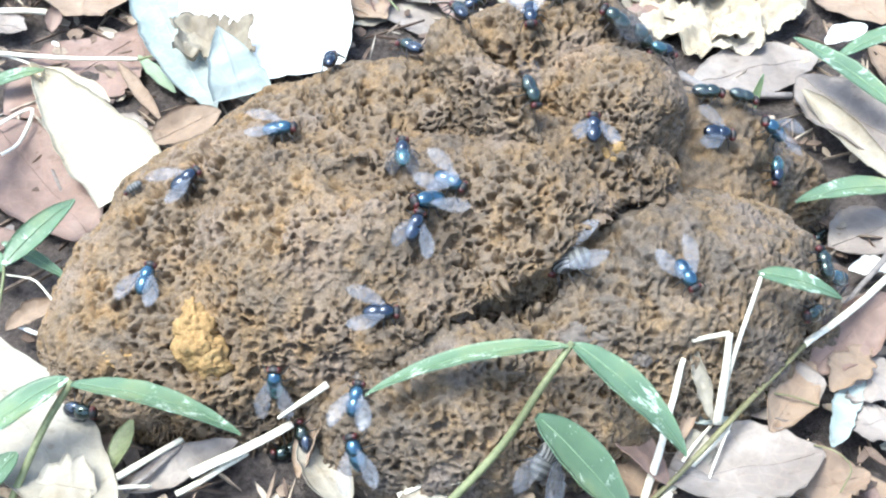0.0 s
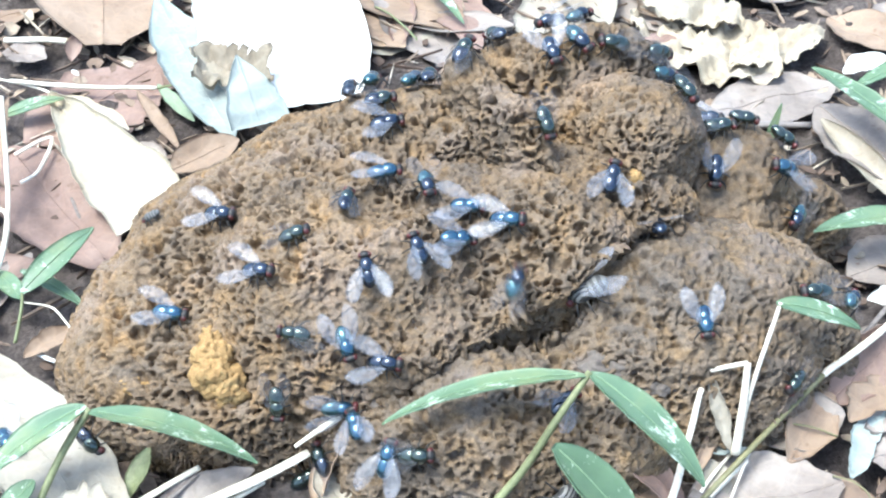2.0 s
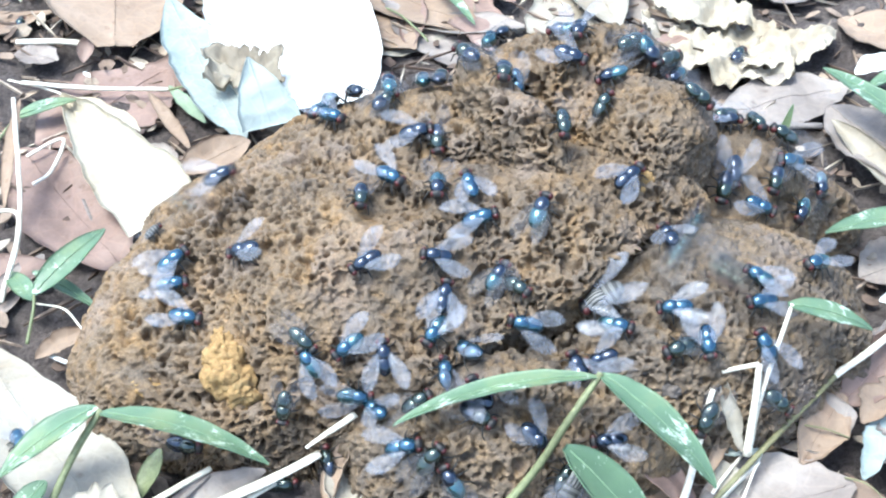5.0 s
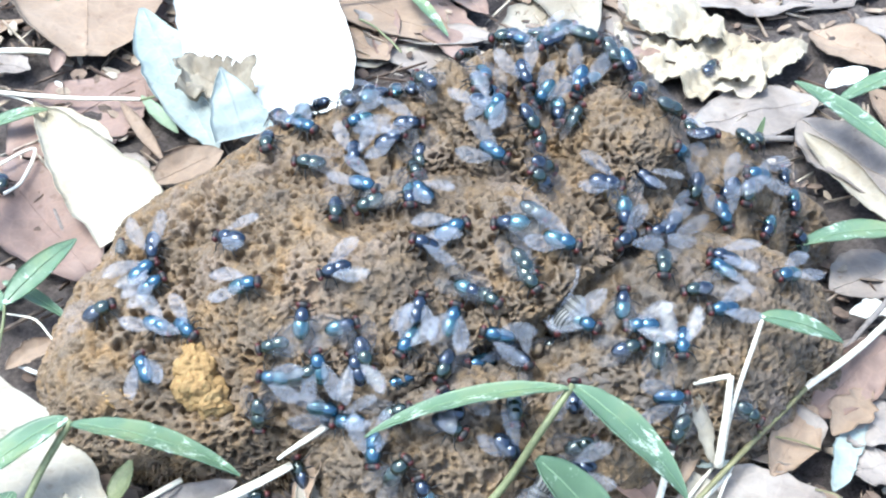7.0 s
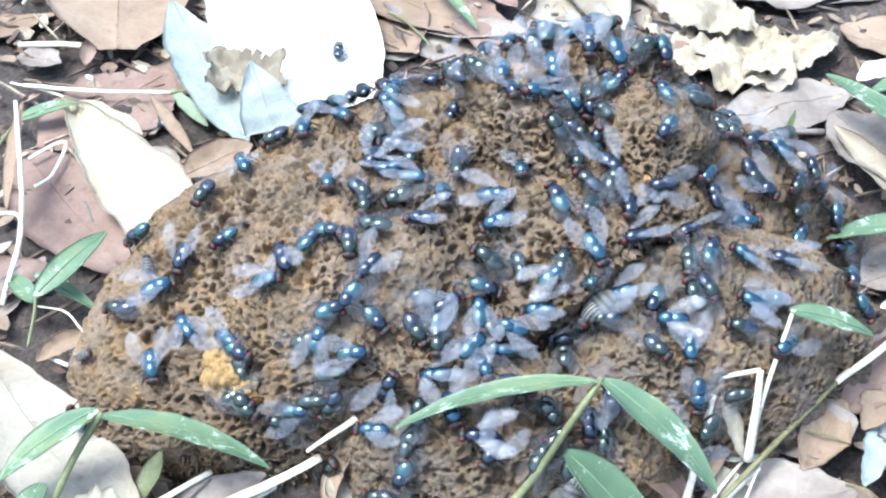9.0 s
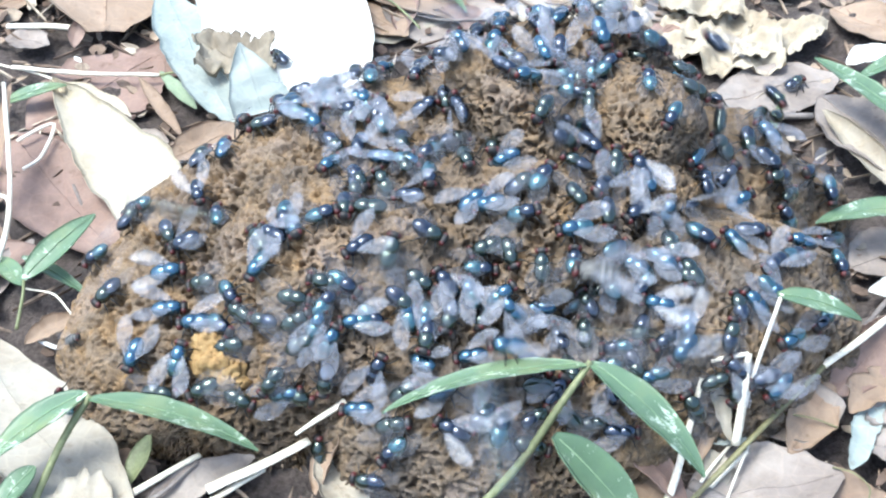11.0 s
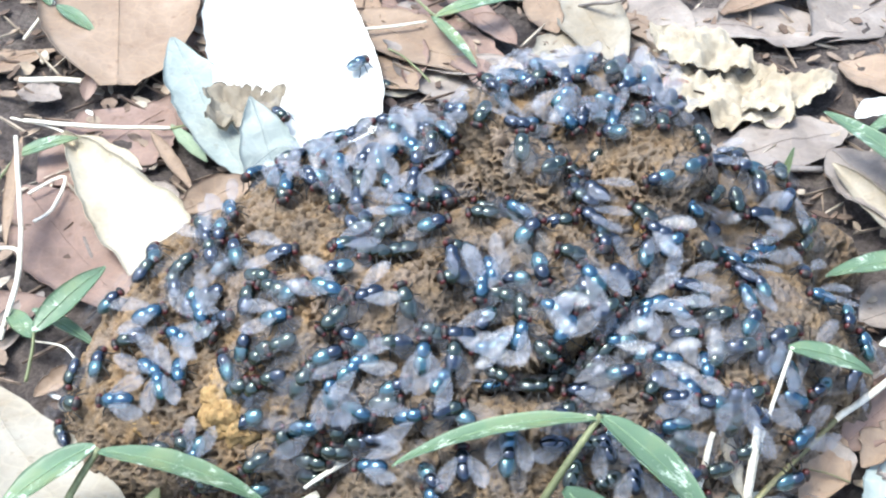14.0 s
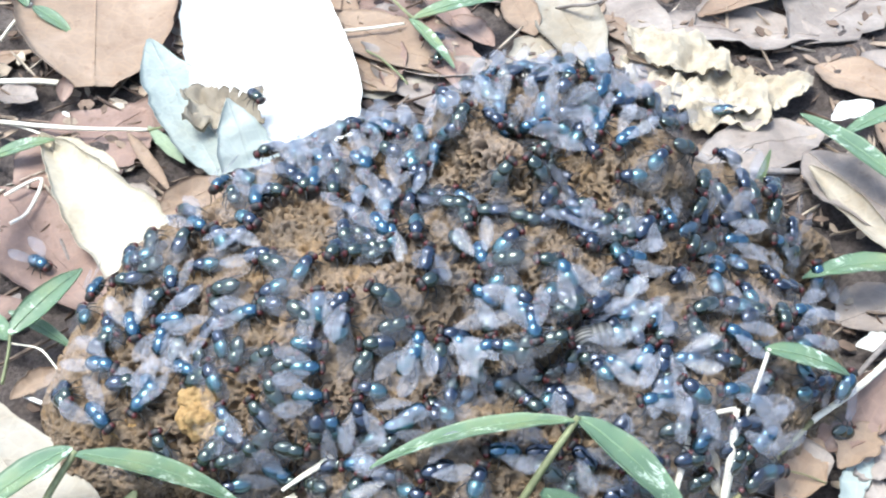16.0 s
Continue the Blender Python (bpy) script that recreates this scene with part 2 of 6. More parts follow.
def tube(name, pts, radii, sides=7, flat=1.0):
    """A bent, tapered stalk through points in metres."""
    pts = np.asarray(pts, float)
    n = len(pts)
    t = np.gradient(pts, axis=0)
    t /= np.linalg.norm(t, axis=1, keepdims=True) + 1e-12
    side = np.cross(t, (0.13, 0.21, 0.97))
    side /= np.linalg.norm(side, axis=1, keepdims=True) + 1e-12
    up = np.cross(side, t)
    a = np.linspace(0, 2 * np.pi, sides, endpoint=False)
    r = np.asarray(radii, float)[:, None, None]
    ring = pts[:, None] + r * (np.cos(a)[None, :, None] * side[:, None] + flat * np.sin(a)[None, :, None] * up[:, None])
    verts = ring.reshape(-1, 3)
    faces = [(i * sides + j, i * sides + (j + 1) % sides, (i + 1) * sides + (j + 1) % sides, (i + 1) * sides + j) for i in range(n - 1) for j in range(sides)]
    faces += [tuple(range(sides))[::-1], tuple((n - 1) * sides + j for j in range(sides))]
    return mesh_from(name, verts, faces)


def smooth_line(pts, n):
    """n points on a soft curve through the given ones."""
    pts = np.asarray(pts, float)
    if len(pts) == 2:
        return pts[0] + (pts[1] - pts[0]) * np.linspace(0, 1, n)[:, None]
    p = np.concatenate([[2 * pts[0] - pts[1]], pts, [2 * pts[-1] - pts[-2]]])
    out = []
    for s in np.linspace(0, len(pts) - 1 - 1e-6, n):
        i = int(s)
        f = s - i
        a, b, c, d = p[i:i + 4]
        out.append(0.5 * (2 * b + (c - a) * f + (2 * a - 5 * b + 4 * c - d) * f * f + (3 * b - a - 3 * c + d) * f ** 3))
    return np.array(out)


def hashed(i, j, k, seed):
    n = (i * 73856093) ^ (j * 19349663) ^ (k * 83492791) ^ (seed * 2654435)
    n = n & 0x7FFFFFFF
    n = ((n ^ (n >> 13)) * 1274126177) & 0x7FFFFFFF
    n = ((n ^ (n >> 15)) * 668265263) & 0x7FFFFFFF
    return ((n ^ (n >> 16)) & 0xFFFF) / 65535.0


def grain(p, size, seed=0):
    """Smooth random values from -1 to 1 at points p (n, 3), of that grain size."""
    q = np.asarray(p) / size
    b = np.floor(q).astype(np.int64)
    f = q - b
    f = f * f * f * (f * (f * 6 - 15) + 10)
    out = 0
    for dx in (0, 1):
        for dy in (0, 1):
            for dz in (0, 1):
                w = (f[:, 0] if dx else 1 - f[:, 0]) * (f[:, 1] if dy else 1 - f[:, 1]) * (f[:, 2] if dz else 1 - f[:, 2])
                out = out + w * hashed(b[:, 0] + dx, b[:, 1] + dy, b[:, 2] + dz, seed)
    return out * 2 - 1


def grains(p, size, octaves, seed=0, fall=0.5):
    out, amp = 0, 1.0
    for o in range(octaves):
        out = out + amp * grain(p, size / 2 ** o, seed + o)
        amp *= fall
    return out


def nearest_cell(p, size, seed=0):
    """The distance, in cells, to the nearest of one random spot a cell."""
    q = np.asarray(p) / size
    b = np.floor(q).astype(np.int64)
    best = np.full(len(q), 9.0)
    for dx in (-1, 0, 1):
        for dy in (-1, 0, 1):
            for dz in (-1, 0, 1):
                c = b + (dx, dy, dz)
                spot = np.stack([c[:, i] + 0.1 + 0.8 * hashed(c[:, 0], c[:, 1], c[:, 2], seed + i) for i in range(3)], 1)
                best = np.minimum(best, ((spot - q) ** 2).sum(1))
    return np.sqrt(best)


def step(a, b, x):
    s = np.clip((x - a) / (b - a), 0, 1)
    return s * s * (3 - 2 * s)


# ---- ground ----
def build_ground():
    """One sheet of soil, fine near the pile and coarse towards the horizon."""
    near = np.arange(-0.34, 0.3401, 0.0025)
    far = np.array([0.4, 0.55, 0.8, 1.3, 2.5, 6, 15, 50, 200, 900.0])
    ax = np.concatenate([-far[::-1], near, far])
    x, y = np.meshgrid(ax, ax, indexing="ij")
    p = np.stack([x.ravel(), y.ravel(), 0 * x.ravel()], 1)
    fine = np.exp(-np.maximum(np.hypot(p[:, 0], p[:, 1]) - 0.3, 0) * 8)
    z = (grains(p, 0.05, 3, 11) * 0.0022 + grains(p, 0.009, 3, 17, 0.6) * 0.0016) * fine - 0.001
    me = mesh_from("ground", np.stack([p[:, 0], p[:, 1], z], 1), grid_faces(len(ax), len(ax)))
    ob = part("ground", me, SOIL)
    return tagged(ob, "dark crumbly forest soil strewn with dead leaves", "ground", kind="structure")


ground = build_ground()


# ---- the dung pile ----
from mathutils.bvhtree import BVHTree

def blob_distance(p, blobs, soft):
    """A soft union of turned ellipsoids; below zero inside. All in millimetres."""
    total = 0
    for cx, cy, cz, rx, ry, rz, turn in blobs:
        c, s = math.cos(radians(turn)), math.sin(radians(turn))
        d = p - (cx, cy, cz)
        d = np.stack([d[..., 0] * c + d[..., 1] * s, -d[..., 0] * s + d[..., 1] * c, d[..., 2]], -1)
        r = np.array((rx, ry, rz), float)
        k0 = np.linalg.norm(d / r, axis=-1)
        k1 = np.linalg.norm(d / (r * r), axis=-1) + 1e-9
        total = total + np.exp(-k0 * (k0 - 1) / k1 / soft)
    return -soft * np.log(total + 1e-30)


SKINS = []  # the folds without their pores, on which the flies find their footing


def lobe(name, centre, spread, blobs, soft, nu, nv, seed, porous=1.0, hollows=()):
    """One fold of dung: a soft union of blobs seen from its centre, with lumps, pores and fibres."""
    cu, cv = nu // 4, nv // 4

    def ways(a, b):
        u, v = np.meshgrid(np.linspace(-1, 1, a), np.linspace(-1, 1, b), indexing="ij")
        v = v - 0.12 * (1 - v * v)
        dx, dy = u * np.sqrt(1 - v * v / 2), v * np.sqrt(1 - u * u / 2)
        r = np.hypot(dx, dy)
        polar = r * radians(108)
        sn = np.where(r > 1e-9, np.sin(polar) / np.maximum(r, 1e-9), 1)
        d = np.stack([dx * sn, dy * sn, np.cos(polar)], -1) * np.array(spread)
        return d / np.linalg.norm(d, axis=-1, keepdims=True)

    d = ways(cu, cv)
    reach = np.linspace(3, 135, 90)
    inside = np.stack([blob_distance(np.array(centre) + d * r, blobs, soft) for r in reach], -1)
    if hollows:
        inside = np.maximum(inside, -np.stack([blob_distance(np.array(centre) + d * r, hollows, 1.5) for r in reach], -1))
    last = 89 - np.argmax((inside < 0)[..., ::-1], axis=-1)
    last = np.clip(last, 0, 88)
    a = np.take_along_axis(inside, last[..., None], -1)[..., 0]
    b = np.take_along_axis(inside, last[..., None] + 1, -1)[..., 0]
    r0 = reach[last] + (reach[1] - reach[0]) * np.clip(-a / (b - a + 1e-9), 0, 1)
    # resample to the fine grid
    gu, gv = np.linspace(0, cu - 1.001, nu), np.linspace(0, cv - 1.001, nv)
    iu, iv = gu.astype(int), gv.astype(int)
    fu, fv = (gu - iu)[:, None], (gv - iv)[None, :]
    fu, fv = fu * fu * (3 - 2 * fu), fv * fv * (3 - 2 * fv)
    rr = (r0[np.ix_(iu, iv)] * (1 - fu) + r0[np.ix_(iu + 1, iv)] * fu) * (1 - fv) + (r0[np.ix_(iu, iv + 1)] * (1 - fu) + r0[np.ix_(iu + 1, iv + 1)] * fu) * fv
    for _ in range(3):
        rr[1:-1, 1:-1] = (rr[1:-1, 1:-1] * 2 + rr[2:, 1:-1] + rr[:-2, 1:-1] + rr[1:-1, 2:] + rr[1:-1, :-2]) / 6
    p = np.array(centre) + ways(nu, nv) * rr[..., None]

    def normals(q):
        n = np.cross(np.gradient(q, axis=0), np.gradient(q, axis=1))
        return n / (np.linalg.norm(n, axis=-1, keepdims=True) + 1e-12)

    flat = p.reshape(-1, 3)
    lump = grains(flat, 21, 2, seed) * 2.2 + grains(flat, 8, 2, seed + 5) * 1.1
    p = p + normals(p) * lump.reshape(nu, nv, 1)
    bare = p[::4, ::4]
    SKINS.append(BVHTree.FromPolygons([tuple(q) for q in bare.reshape(-1, 3) * MM], [tuple(int(k) for k in q) for q in grid_faces(*bare.shape[:2])]))
    flat = p.reshape(-1, 3)
    warp = flat + np.stack([grains(flat, 3.0, 2, seed + 20 + i) for i in range(3)], 1) * 0.75
    mask = step(-0.75, 0.1, grains(flat, 13, 2, seed + 9)) * porous
    wide = 0.06 * grain(flat, 5.0, seed + 12)
    small = step(0.43, 0.27, nearest_cell(warp, 1.5, seed + 30) - wide) * 1.2
    hole = step(0.40, 0.27, nearest_cell(warp, 2.3, seed + 35) - wide) * 2.6
    pit = step(0.33, 0.23, nearest_cell(warp * (1.0, 0.8, 1.0), 4.6, seed + 40) - wide) * 3.4
    strand = 1 - np.abs(grains(warp, 2.4, 2, seed + 50, 0.5))
    fibre = (strand ** 3 - 0.45) * 0.42 + grain(flat, 0.9, seed + 60) * 0.13
    deep = fibre - np.maximum(np.maximum(hole, pit), small) * (0.3 + 0.7 * mask)
    p = p + normals(p) * deep.reshape(nu, nv, 1)
    return mesh_from(name, p.reshape(-1, 3) * MM, grid_faces(nu, nv))


def clump(name, centre, radii, rings=40, sides=60):
    """A lump of mash stuck in the dung."""
    a, b = np.meshgrid(np.linspace(0, np.pi, rings), np.linspace(0, 2 * np.pi, sides), indexing="ij")
    d = np.stack([np.sin(a) * np.cos(b), np.sin(a) * np.sin(b), np.cos(a)], -1).reshape(-1, 3)
    p = np.array(centre) + d * np.array(radii)
    p = p + d * (grains(p, 3.0, 2, 71) * 1.1 + grains(p, 0.9, 2, 77) * 0.7)[:, None]
    return mesh_from(name, p * MM, grid_faces(rings, sides))


def build_pile():
    pile = tagged(new("dung_pile"), "folded heap of brown porous fibrous dung on leaf litter", "dung")
    upper = [(-53, -5, 5, 45, 32, 25, 12), (-57, 15, 10, 32, 25, 26, 10), (-18, 8, 14, 50, 40, 37, 18), (-28, 30, 23, 42, 23, 26, 14), (-17, 39, 32, 28, 18, 22, 10), (19, 15, 20, 34, 36, 32, 20), (26, 48, 34, 27, 14, 17, 0), (44, 16, 36, 13, 12, 13, 20), (33, 20, 39, 12, 12, 13, 0)]
    rim = [(-10.5, -26.5, 26), (-1.5, -21.5, 27), (6.5, -17.5, 27), (13.5, -15.5, 30), (20.5, -13.5, 35), (27.5, -7.5, 37), (34.5, -1.5, 38), (41.5, 6.5, 36)]
    upper += [(x - 0.5, y + 1.5, z + 1, 9, 6, 6.5, 30) for x, y, z in rim]
    upper += [(-48, 33, 15, 31, 22, 24, 20), (-34, 35, 19, 28, 24, 27, 15), (-26, 37, 25, 24, 20, 24, 10), (-61, 21, 13, 27, 22, 24, 15), (-74, 8, 8, 18, 20, 22, 10)]
    crest = [(12, 27, 47.5, 18.5, 9, 17.5, -56), (1.5, 42, 56.5, 6.5, 6, 8.5, 0), (7, 32, 57, 11, 6.5, 8, -55), (-2, 29, 44, 10, 9, 9, 20)]
    summit = [(26, 52, 47, 29, 15, 18.5, 0), (24, 40, 38, 16, 12, 16, 0)]
    knob = [(43, 30, 45, 15, 16, 16.5, 0), (48, 34, 43, 12, 13, 13.5, 0), (36, 38, 44, 12, 11, 14, 0)]
    dents = [(-18, 3.5, 51.5, 10, 6.5, 5.5, 8), (-36, -4, 49, 6, 4, 4, 20), (-60, -6, 41, 9, 3, 4, 40)]
    low = [(51, -3, 6, 46, 33, 34.5, 14), (12, -26, 3, 45, 28, 26, 12), (76, 4, 4, 21, 22, 20, 10)]
    back = [(62, 45, 6, 30, 27, 34, 0), (60, 31, 12, 18, 15, 21, 0), (88, 50, 3, 17, 12, 16, 0)]
    under = [(-14.5, -36.5, 19), (-6.5, -32.5, 24), (2.5, -27.5, 25), (10.5, -23.5, 25), (17.5, -21.5, 28), (24.5, -19.5, 33), (31.5, -13.5, 35), (38.5, -7.5, 36), (45.5, 0.5, 34)]
    groove = [(x - 3, y + 6, z, 6, 3.6, 7, 25) for x, y, z in under[:6]]
    dents += [(x + 0.5, y - 1.5, z - 1, 8, 6, 9, 30) for x, y, z in under]
    dents += [(x + 3, y - 7, z - 2, 9, 7, 10, 30) for x, y, z in under[2:]]
    part("upper_fold", lobe("upper_fold", (2, 19, 15), (1.4, 1.0, 0.8), upper, 2.0, 860, 660, 3, 1.0, dents), DUNG, pile)
    part("crest_fold", lobe("crest_fold", (8, 30, 46), (1.0, 1.1, 1.0), crest, 1.6, 250, 260, 303), DUNG, pile)
    part("summit_fold", lobe("summit_fold", (25, 49, 42), (1.4, 1.0, 1.0), summit, 1.6, 300, 220, 503), DUNG, pile)
    part("knob_fold", lobe("knob_fold", (43, 32, 42), (1.0, 1.0, 1.0), knob, 1.6, 260, 260, 403), DUNG, pile)
    part("lower_fold", lobe("lower_fold", (32, -14, 3), (1.45, 1.0, 0.7), low, 2.6, 620, 460, 103, 0.7, groove), DULL_DUNG, pile, "duller greyish brown fold squeezed out in front")
    part("rear_fold", lobe("rear_fold", (74, 43, 2), (1.2, 1.0, 0.8), back, 3.0, 260, 210, 203, 0.8), DUNG, pile)
    for name, material, label, x, y, z, rx, ry, rz in (
        ("ochre_clump", OCHRE, "crumbly ochre yellow clump", -57, -21.8, 25.2, 5.0, 3.6, 4.6),
        ("ochre_clump", OCHRE, "crumbly ochre yellow clump", -56, -26.8, 23.2, 5.6, 4.2, 4.8),
        ("ochre_clump", OCHRE, "crumbly ochre yellow clump", -52, -29.3, 21.7, 3.6, 3.2, 4),
        ("ochre_clump", OCHRE, "crumbly ochre yellow clump", -57, -20.3, 26.7, 3.2, 3, 3.6),
        ("ochre_clump", OCHRE, "crumbly ochre yellow clump", -75, -25, 19, 3.5, 2.5, 2),
        ("ochre_clump", OCHRE, "crumbly ochre yellow clump", -31, 9, 46, 4, 3, 2),
        ("ochre_clump", OCHRE, "crumbly ochre yellow clump", 40, 14.5, 47.5, 4, 3, 2),
        ("ochre_clump", OCHRE, "crumbly ochre yellow clump", -58, -17, 27, 2, 2.5, 1.6),
        ("grey_clump", SLATE, "smooth grey pasty clump", 33, -23, 25.7, 9, 6, 2.6),
        ("grey_clump", SLATE, "smooth grey pasty clump", -15, -30, 19.7, 6, 5, 2.6),
        ("grey_clump", SLATE, "smooth grey pasty clump", 46, -28, 23.7, 5, 3.5, 2.2),
        ("grey_clump", SLATE, "smooth grey pasty clump", -11, -18, 32.7, 3.5, 3.5, 2),
        ("grey_clump", SLATE, "smooth grey pasty clump", 68, -17, 25.7, 5, 4, 2),
    ):
        part(name, clump(name, (x, y, z), (rx, ry, rz)), material, pile, label)
    return pile


pile = build_pile()


# ---- dead leaves, straws and grass ----
def leaf(base, tip, width, roll=0.0, curl=0.1, ragged=0.05, crumple=0.05, fat=0.5, seed=0, rows=34, cols=13, thick=0.18, bend=0.0, cut=1.0, square=0.72):
    """A leaf blade from base to tip (mm): its width, roll about its axis, cupping, torn edge and crumpling as shares of the width."""
    base, tip = np.array(base, float), np.array(tip, float)
    axis = tip - base
    length = np.linalg.norm(axis)
    axis /= length
    side = np.cross((0, 0, 1.0), axis)
    side /= np.linalg.norm(side)
    up = np.cross(axis, side)
    c, s = math.cos(radians(roll)), math.sin(radians(roll))
    side, up = side * c + up * s, up * c - side * s
    u = np.linspace(0, 1, rows)[:, None]
    v = np.linspace(-1, 1, cols)[None, :]
    half = width / 2 * np.sin(np.pi * np.clip(u * cut, 0.012, 0.988) ** (math.log(0.5) / math.log(fat))) ** square
    q = np.stack([u + 0 * v, 0 * u + np.sign(v), 0 * u * v + seed * 3.7], -1).reshape(-1, 3)
    tear = 1 + ragged * (grains(q, 0.13, 3, seed, 0.6)).reshape(rows, cols) * 1.6
    across = half * v * tear
    q = np.stack([(u + 0 * v) * length, across, 0 * across + seed * 9.1], -1).reshape(-1, 3)
    lift = grains(q, width * 0.45, 5 if crumple > 0.15 else 3, seed + 3, 0.62 if crumple > 0.15 else 0.5).reshape(rows, cols) * crumple * width
    lift = lift + curl * width * (v * v) * np.sin(np.pi * u) ** 0.5 + 0.012 * width * np.exp(-(v / 0.08) ** 2) + bend * length * 4 * u * (1 - u)
    pts = base + axis * (u * length)[..., None] + side * across[..., None] + up * lift[..., None]
    return pts * MM, thick * MM


def dead_leaf(label, material, base, tip, width, **shape):
    pts, thick = leaf(base, tip, width, **shape)
    ob = tagged(part("dead_leaf", sheet("dead_leaf", pts, thick), material), label, "leaf", "dead leaves on the ground")
    if width > 9:
        rib = pts[1:-2, pts.shape[1] // 2] + (0, 0, 0.00005)
        part("midrib", tube("midrib", rib, np.linspace(0.006, 0.002, len(rib)) * width * MM + 0.00006, 5), material, ob)
    return ob


def straw(label, material, pts, r0, r1, flat=0.7, n=14):
    line = smooth_line(np.array(pts, float) * MM, n)
    jitter = np.stack([grain(line * 1000, 9, 70 + i) for i in range(3)], 1) * 0.0003
    radii = np.linspace(r0, r1, n) * MM * (1 + 0.12 * grain(line * 1000, 6, 81))
    return tagged(part("straw", tube("straw", line + jitter, radii, 7, flat), material), label, "straw", "dry straws")


def grass(label, stem, r0, r1, blades, stem_material=None):
    """A grass shoot: one stem and its blades, each (base, tip, width, roll, bend)."""
    shoot = tagged(new("grass_shoot"), label, "grass", "green grass shoots")
    line = smooth_line(np.array(stem, float) * MM, 20)
    part("stem", tube("stem", line, np.linspace(r0, r1, 20) * MM, 8), stem_material or STEM, shoot)
    for k, (base, tip, width, roll, bend) in enumerate(blades):
        pts, thick = leaf(base, tip, width * 0.92, roll=roll, curl=0.10, ragged=0.012, crumple=0.018, fat=0.42, seed=300 + k, rows=44, cols=11, thick=0.25, bend=bend)
        blade = part("blade", sheet("blade", pts, thick), GREEN, shoot)
        rib = pts[2:-2, 5] + (0, 0, 0.0001)
        part("midrib", tube("midrib", rib, np.linspace(0.2, 0.06, len(rib)) * MM, 5), RIB, blade)
    return shoot


dead_leaf("bleached white broad leaf with a dark crack", WHITE, (-73, 203, 7), (-46, 102, 7), 53, roll=0, curl=0.04, ragged=0.03, crumple=0.025, fat=0.5, seed=1, cols=25, square=0.16)
dead_leaf("pale grey green leaf rim, folded over", MINT, (-98, 157, 10), (-66, 85, 6), 20, roll=-8, curl=0.05, ragged=0.06, crumple=0.05, fat=0.5, seed=2)
dead_leaf("pale grey green leaf scrap standing against another leaf", MINT, (-66, 107, 21), (-58, 91, 8), 19, roll=-6, curl=0.04, ragged=0.04, crumple=0.04, seed=3, cut=0.52, square=0.9)
dead_leaf("mouldy crumpled tan leaf scrap", MOULD, (-82, 122, 12), (-56, 107, 12), 19, roll=0, curl=0.12, ragged=0.35, crumple=0.2, fat=0.5, seed=4, cols=19)
dead_leaf("large tan curled dead leaf lying on soil", TAN, (-129, 236, 12), (-112, 134, 6), 52, roll=-6, curl=0.1, ragged=0.03, crumple=0.03, fat=0.58, seed=5, rows=44, cols=17, square=0.5)
dead_leaf("pinkish brown flat dead leaf lying on soil", PINK, (-127, 88, 2), (-95, 129, 2), 36, roll=0, curl=0.02, ragged=0.1, crumple=0.03, fat=0.5, seed=6, cols=17)
dead_leaf("cream curled leaf with a torn hole", PALE, (-125, 112, 4), (-82, 46, 11), 23, roll=14, curl=0.25, ragged=0.08, crumple=0.05, fat=0.62, seed=7, cols=17, cut=0.7)
dead_leaf("cream folded leaf edge, bent upward", PALE, (-121, 109, 5), (-97, 91, 6), 9, roll=-25, curl=0.2, ragged=0.06, crumple=0.06, fat=0.45, seed=8)
dead_leaf("pinkish tan flat dead leaf lying on soil", PINK, (-132, 87, 2), (-92, 32, 4), 30, roll=4, curl=0.04, ragged=0.05, crumple=0.03, fat=0.5, seed=9)
dead_leaf("dark brown dead leaf partly buried under others", PINK, (-125, 102, 1), (-103, 58, 1), 18, roll=0, curl=0.05, ragged=0.06, crumple=0.04, fat=0.5, seed=10)
dead_leaf("pinkish tan curled leaf beside the dung", TAN, (-83, 71, 6), (-64, 85, 7), 12, roll=14, curl=0.16, ragged=0.05, crumple=0.04, fat=0.5, seed=11)
dead_leaf("large cream dead leaf with brown stains", CREAM, (-128, 7, 5), (-70, -70, 9), 27, roll=-10, curl=0.06, ragged=0.05, crumple=0.03, fat=0.55, seed=12, cols=17)
dead_leaf("orange brown curled leaf scrap", TAN, (-108, -2, 5), (-97, 9, 5), 6, roll=10, curl=0.25, ragged=0.1, crumple=0.06, seed=13)
dead_leaf("tan curled leaf strip hanging loose", TAN, (-98, 111, 6), (-81, 83, 5), 4, roll=20, curl=0.2, ragged=0.1, crumple=0.06, seed=14)
dead_leaf("green wilted leaf bit", MINTY, (-92, 114, 6), (-79, 98, 4), 4.5, roll=8, curl=0.1, ragged=0.05, seed=15)
dead_leaf("dull green wilted leaf bit", GREY, (-95, 88, 3), (-85, 82, 3), 5, roll=8, curl=0.2, ragged=0.1, seed=16)
dead_leaf("ochre tan dead leaf behind the dung", TAN, (-46, 187, 3), (2, 150, 3), 26, roll=0, curl=0.08, ragged=0.05, crumple=0.03, seed=17)
dead_leaf("brown curled dead leaf behind the dung", PINK, (0, 185, 3), (14, 166, 3), 10, roll=10, curl=0.2, ragged=0.08, crumple=0.05, seed=18)
dead_leaf("pale cream dead leaf behind the dung", CREAM, (32, 209, 4), (47, 148, 5), 22, roll=8, curl=0.1, ragged=0.04, crumple=0.03, seed=19)
dead_leaf("tan dead leaf standing on edge", TAN, (19, 199, 5), (28, 173, 3), 12, roll=20, curl=0.1, seed=20)
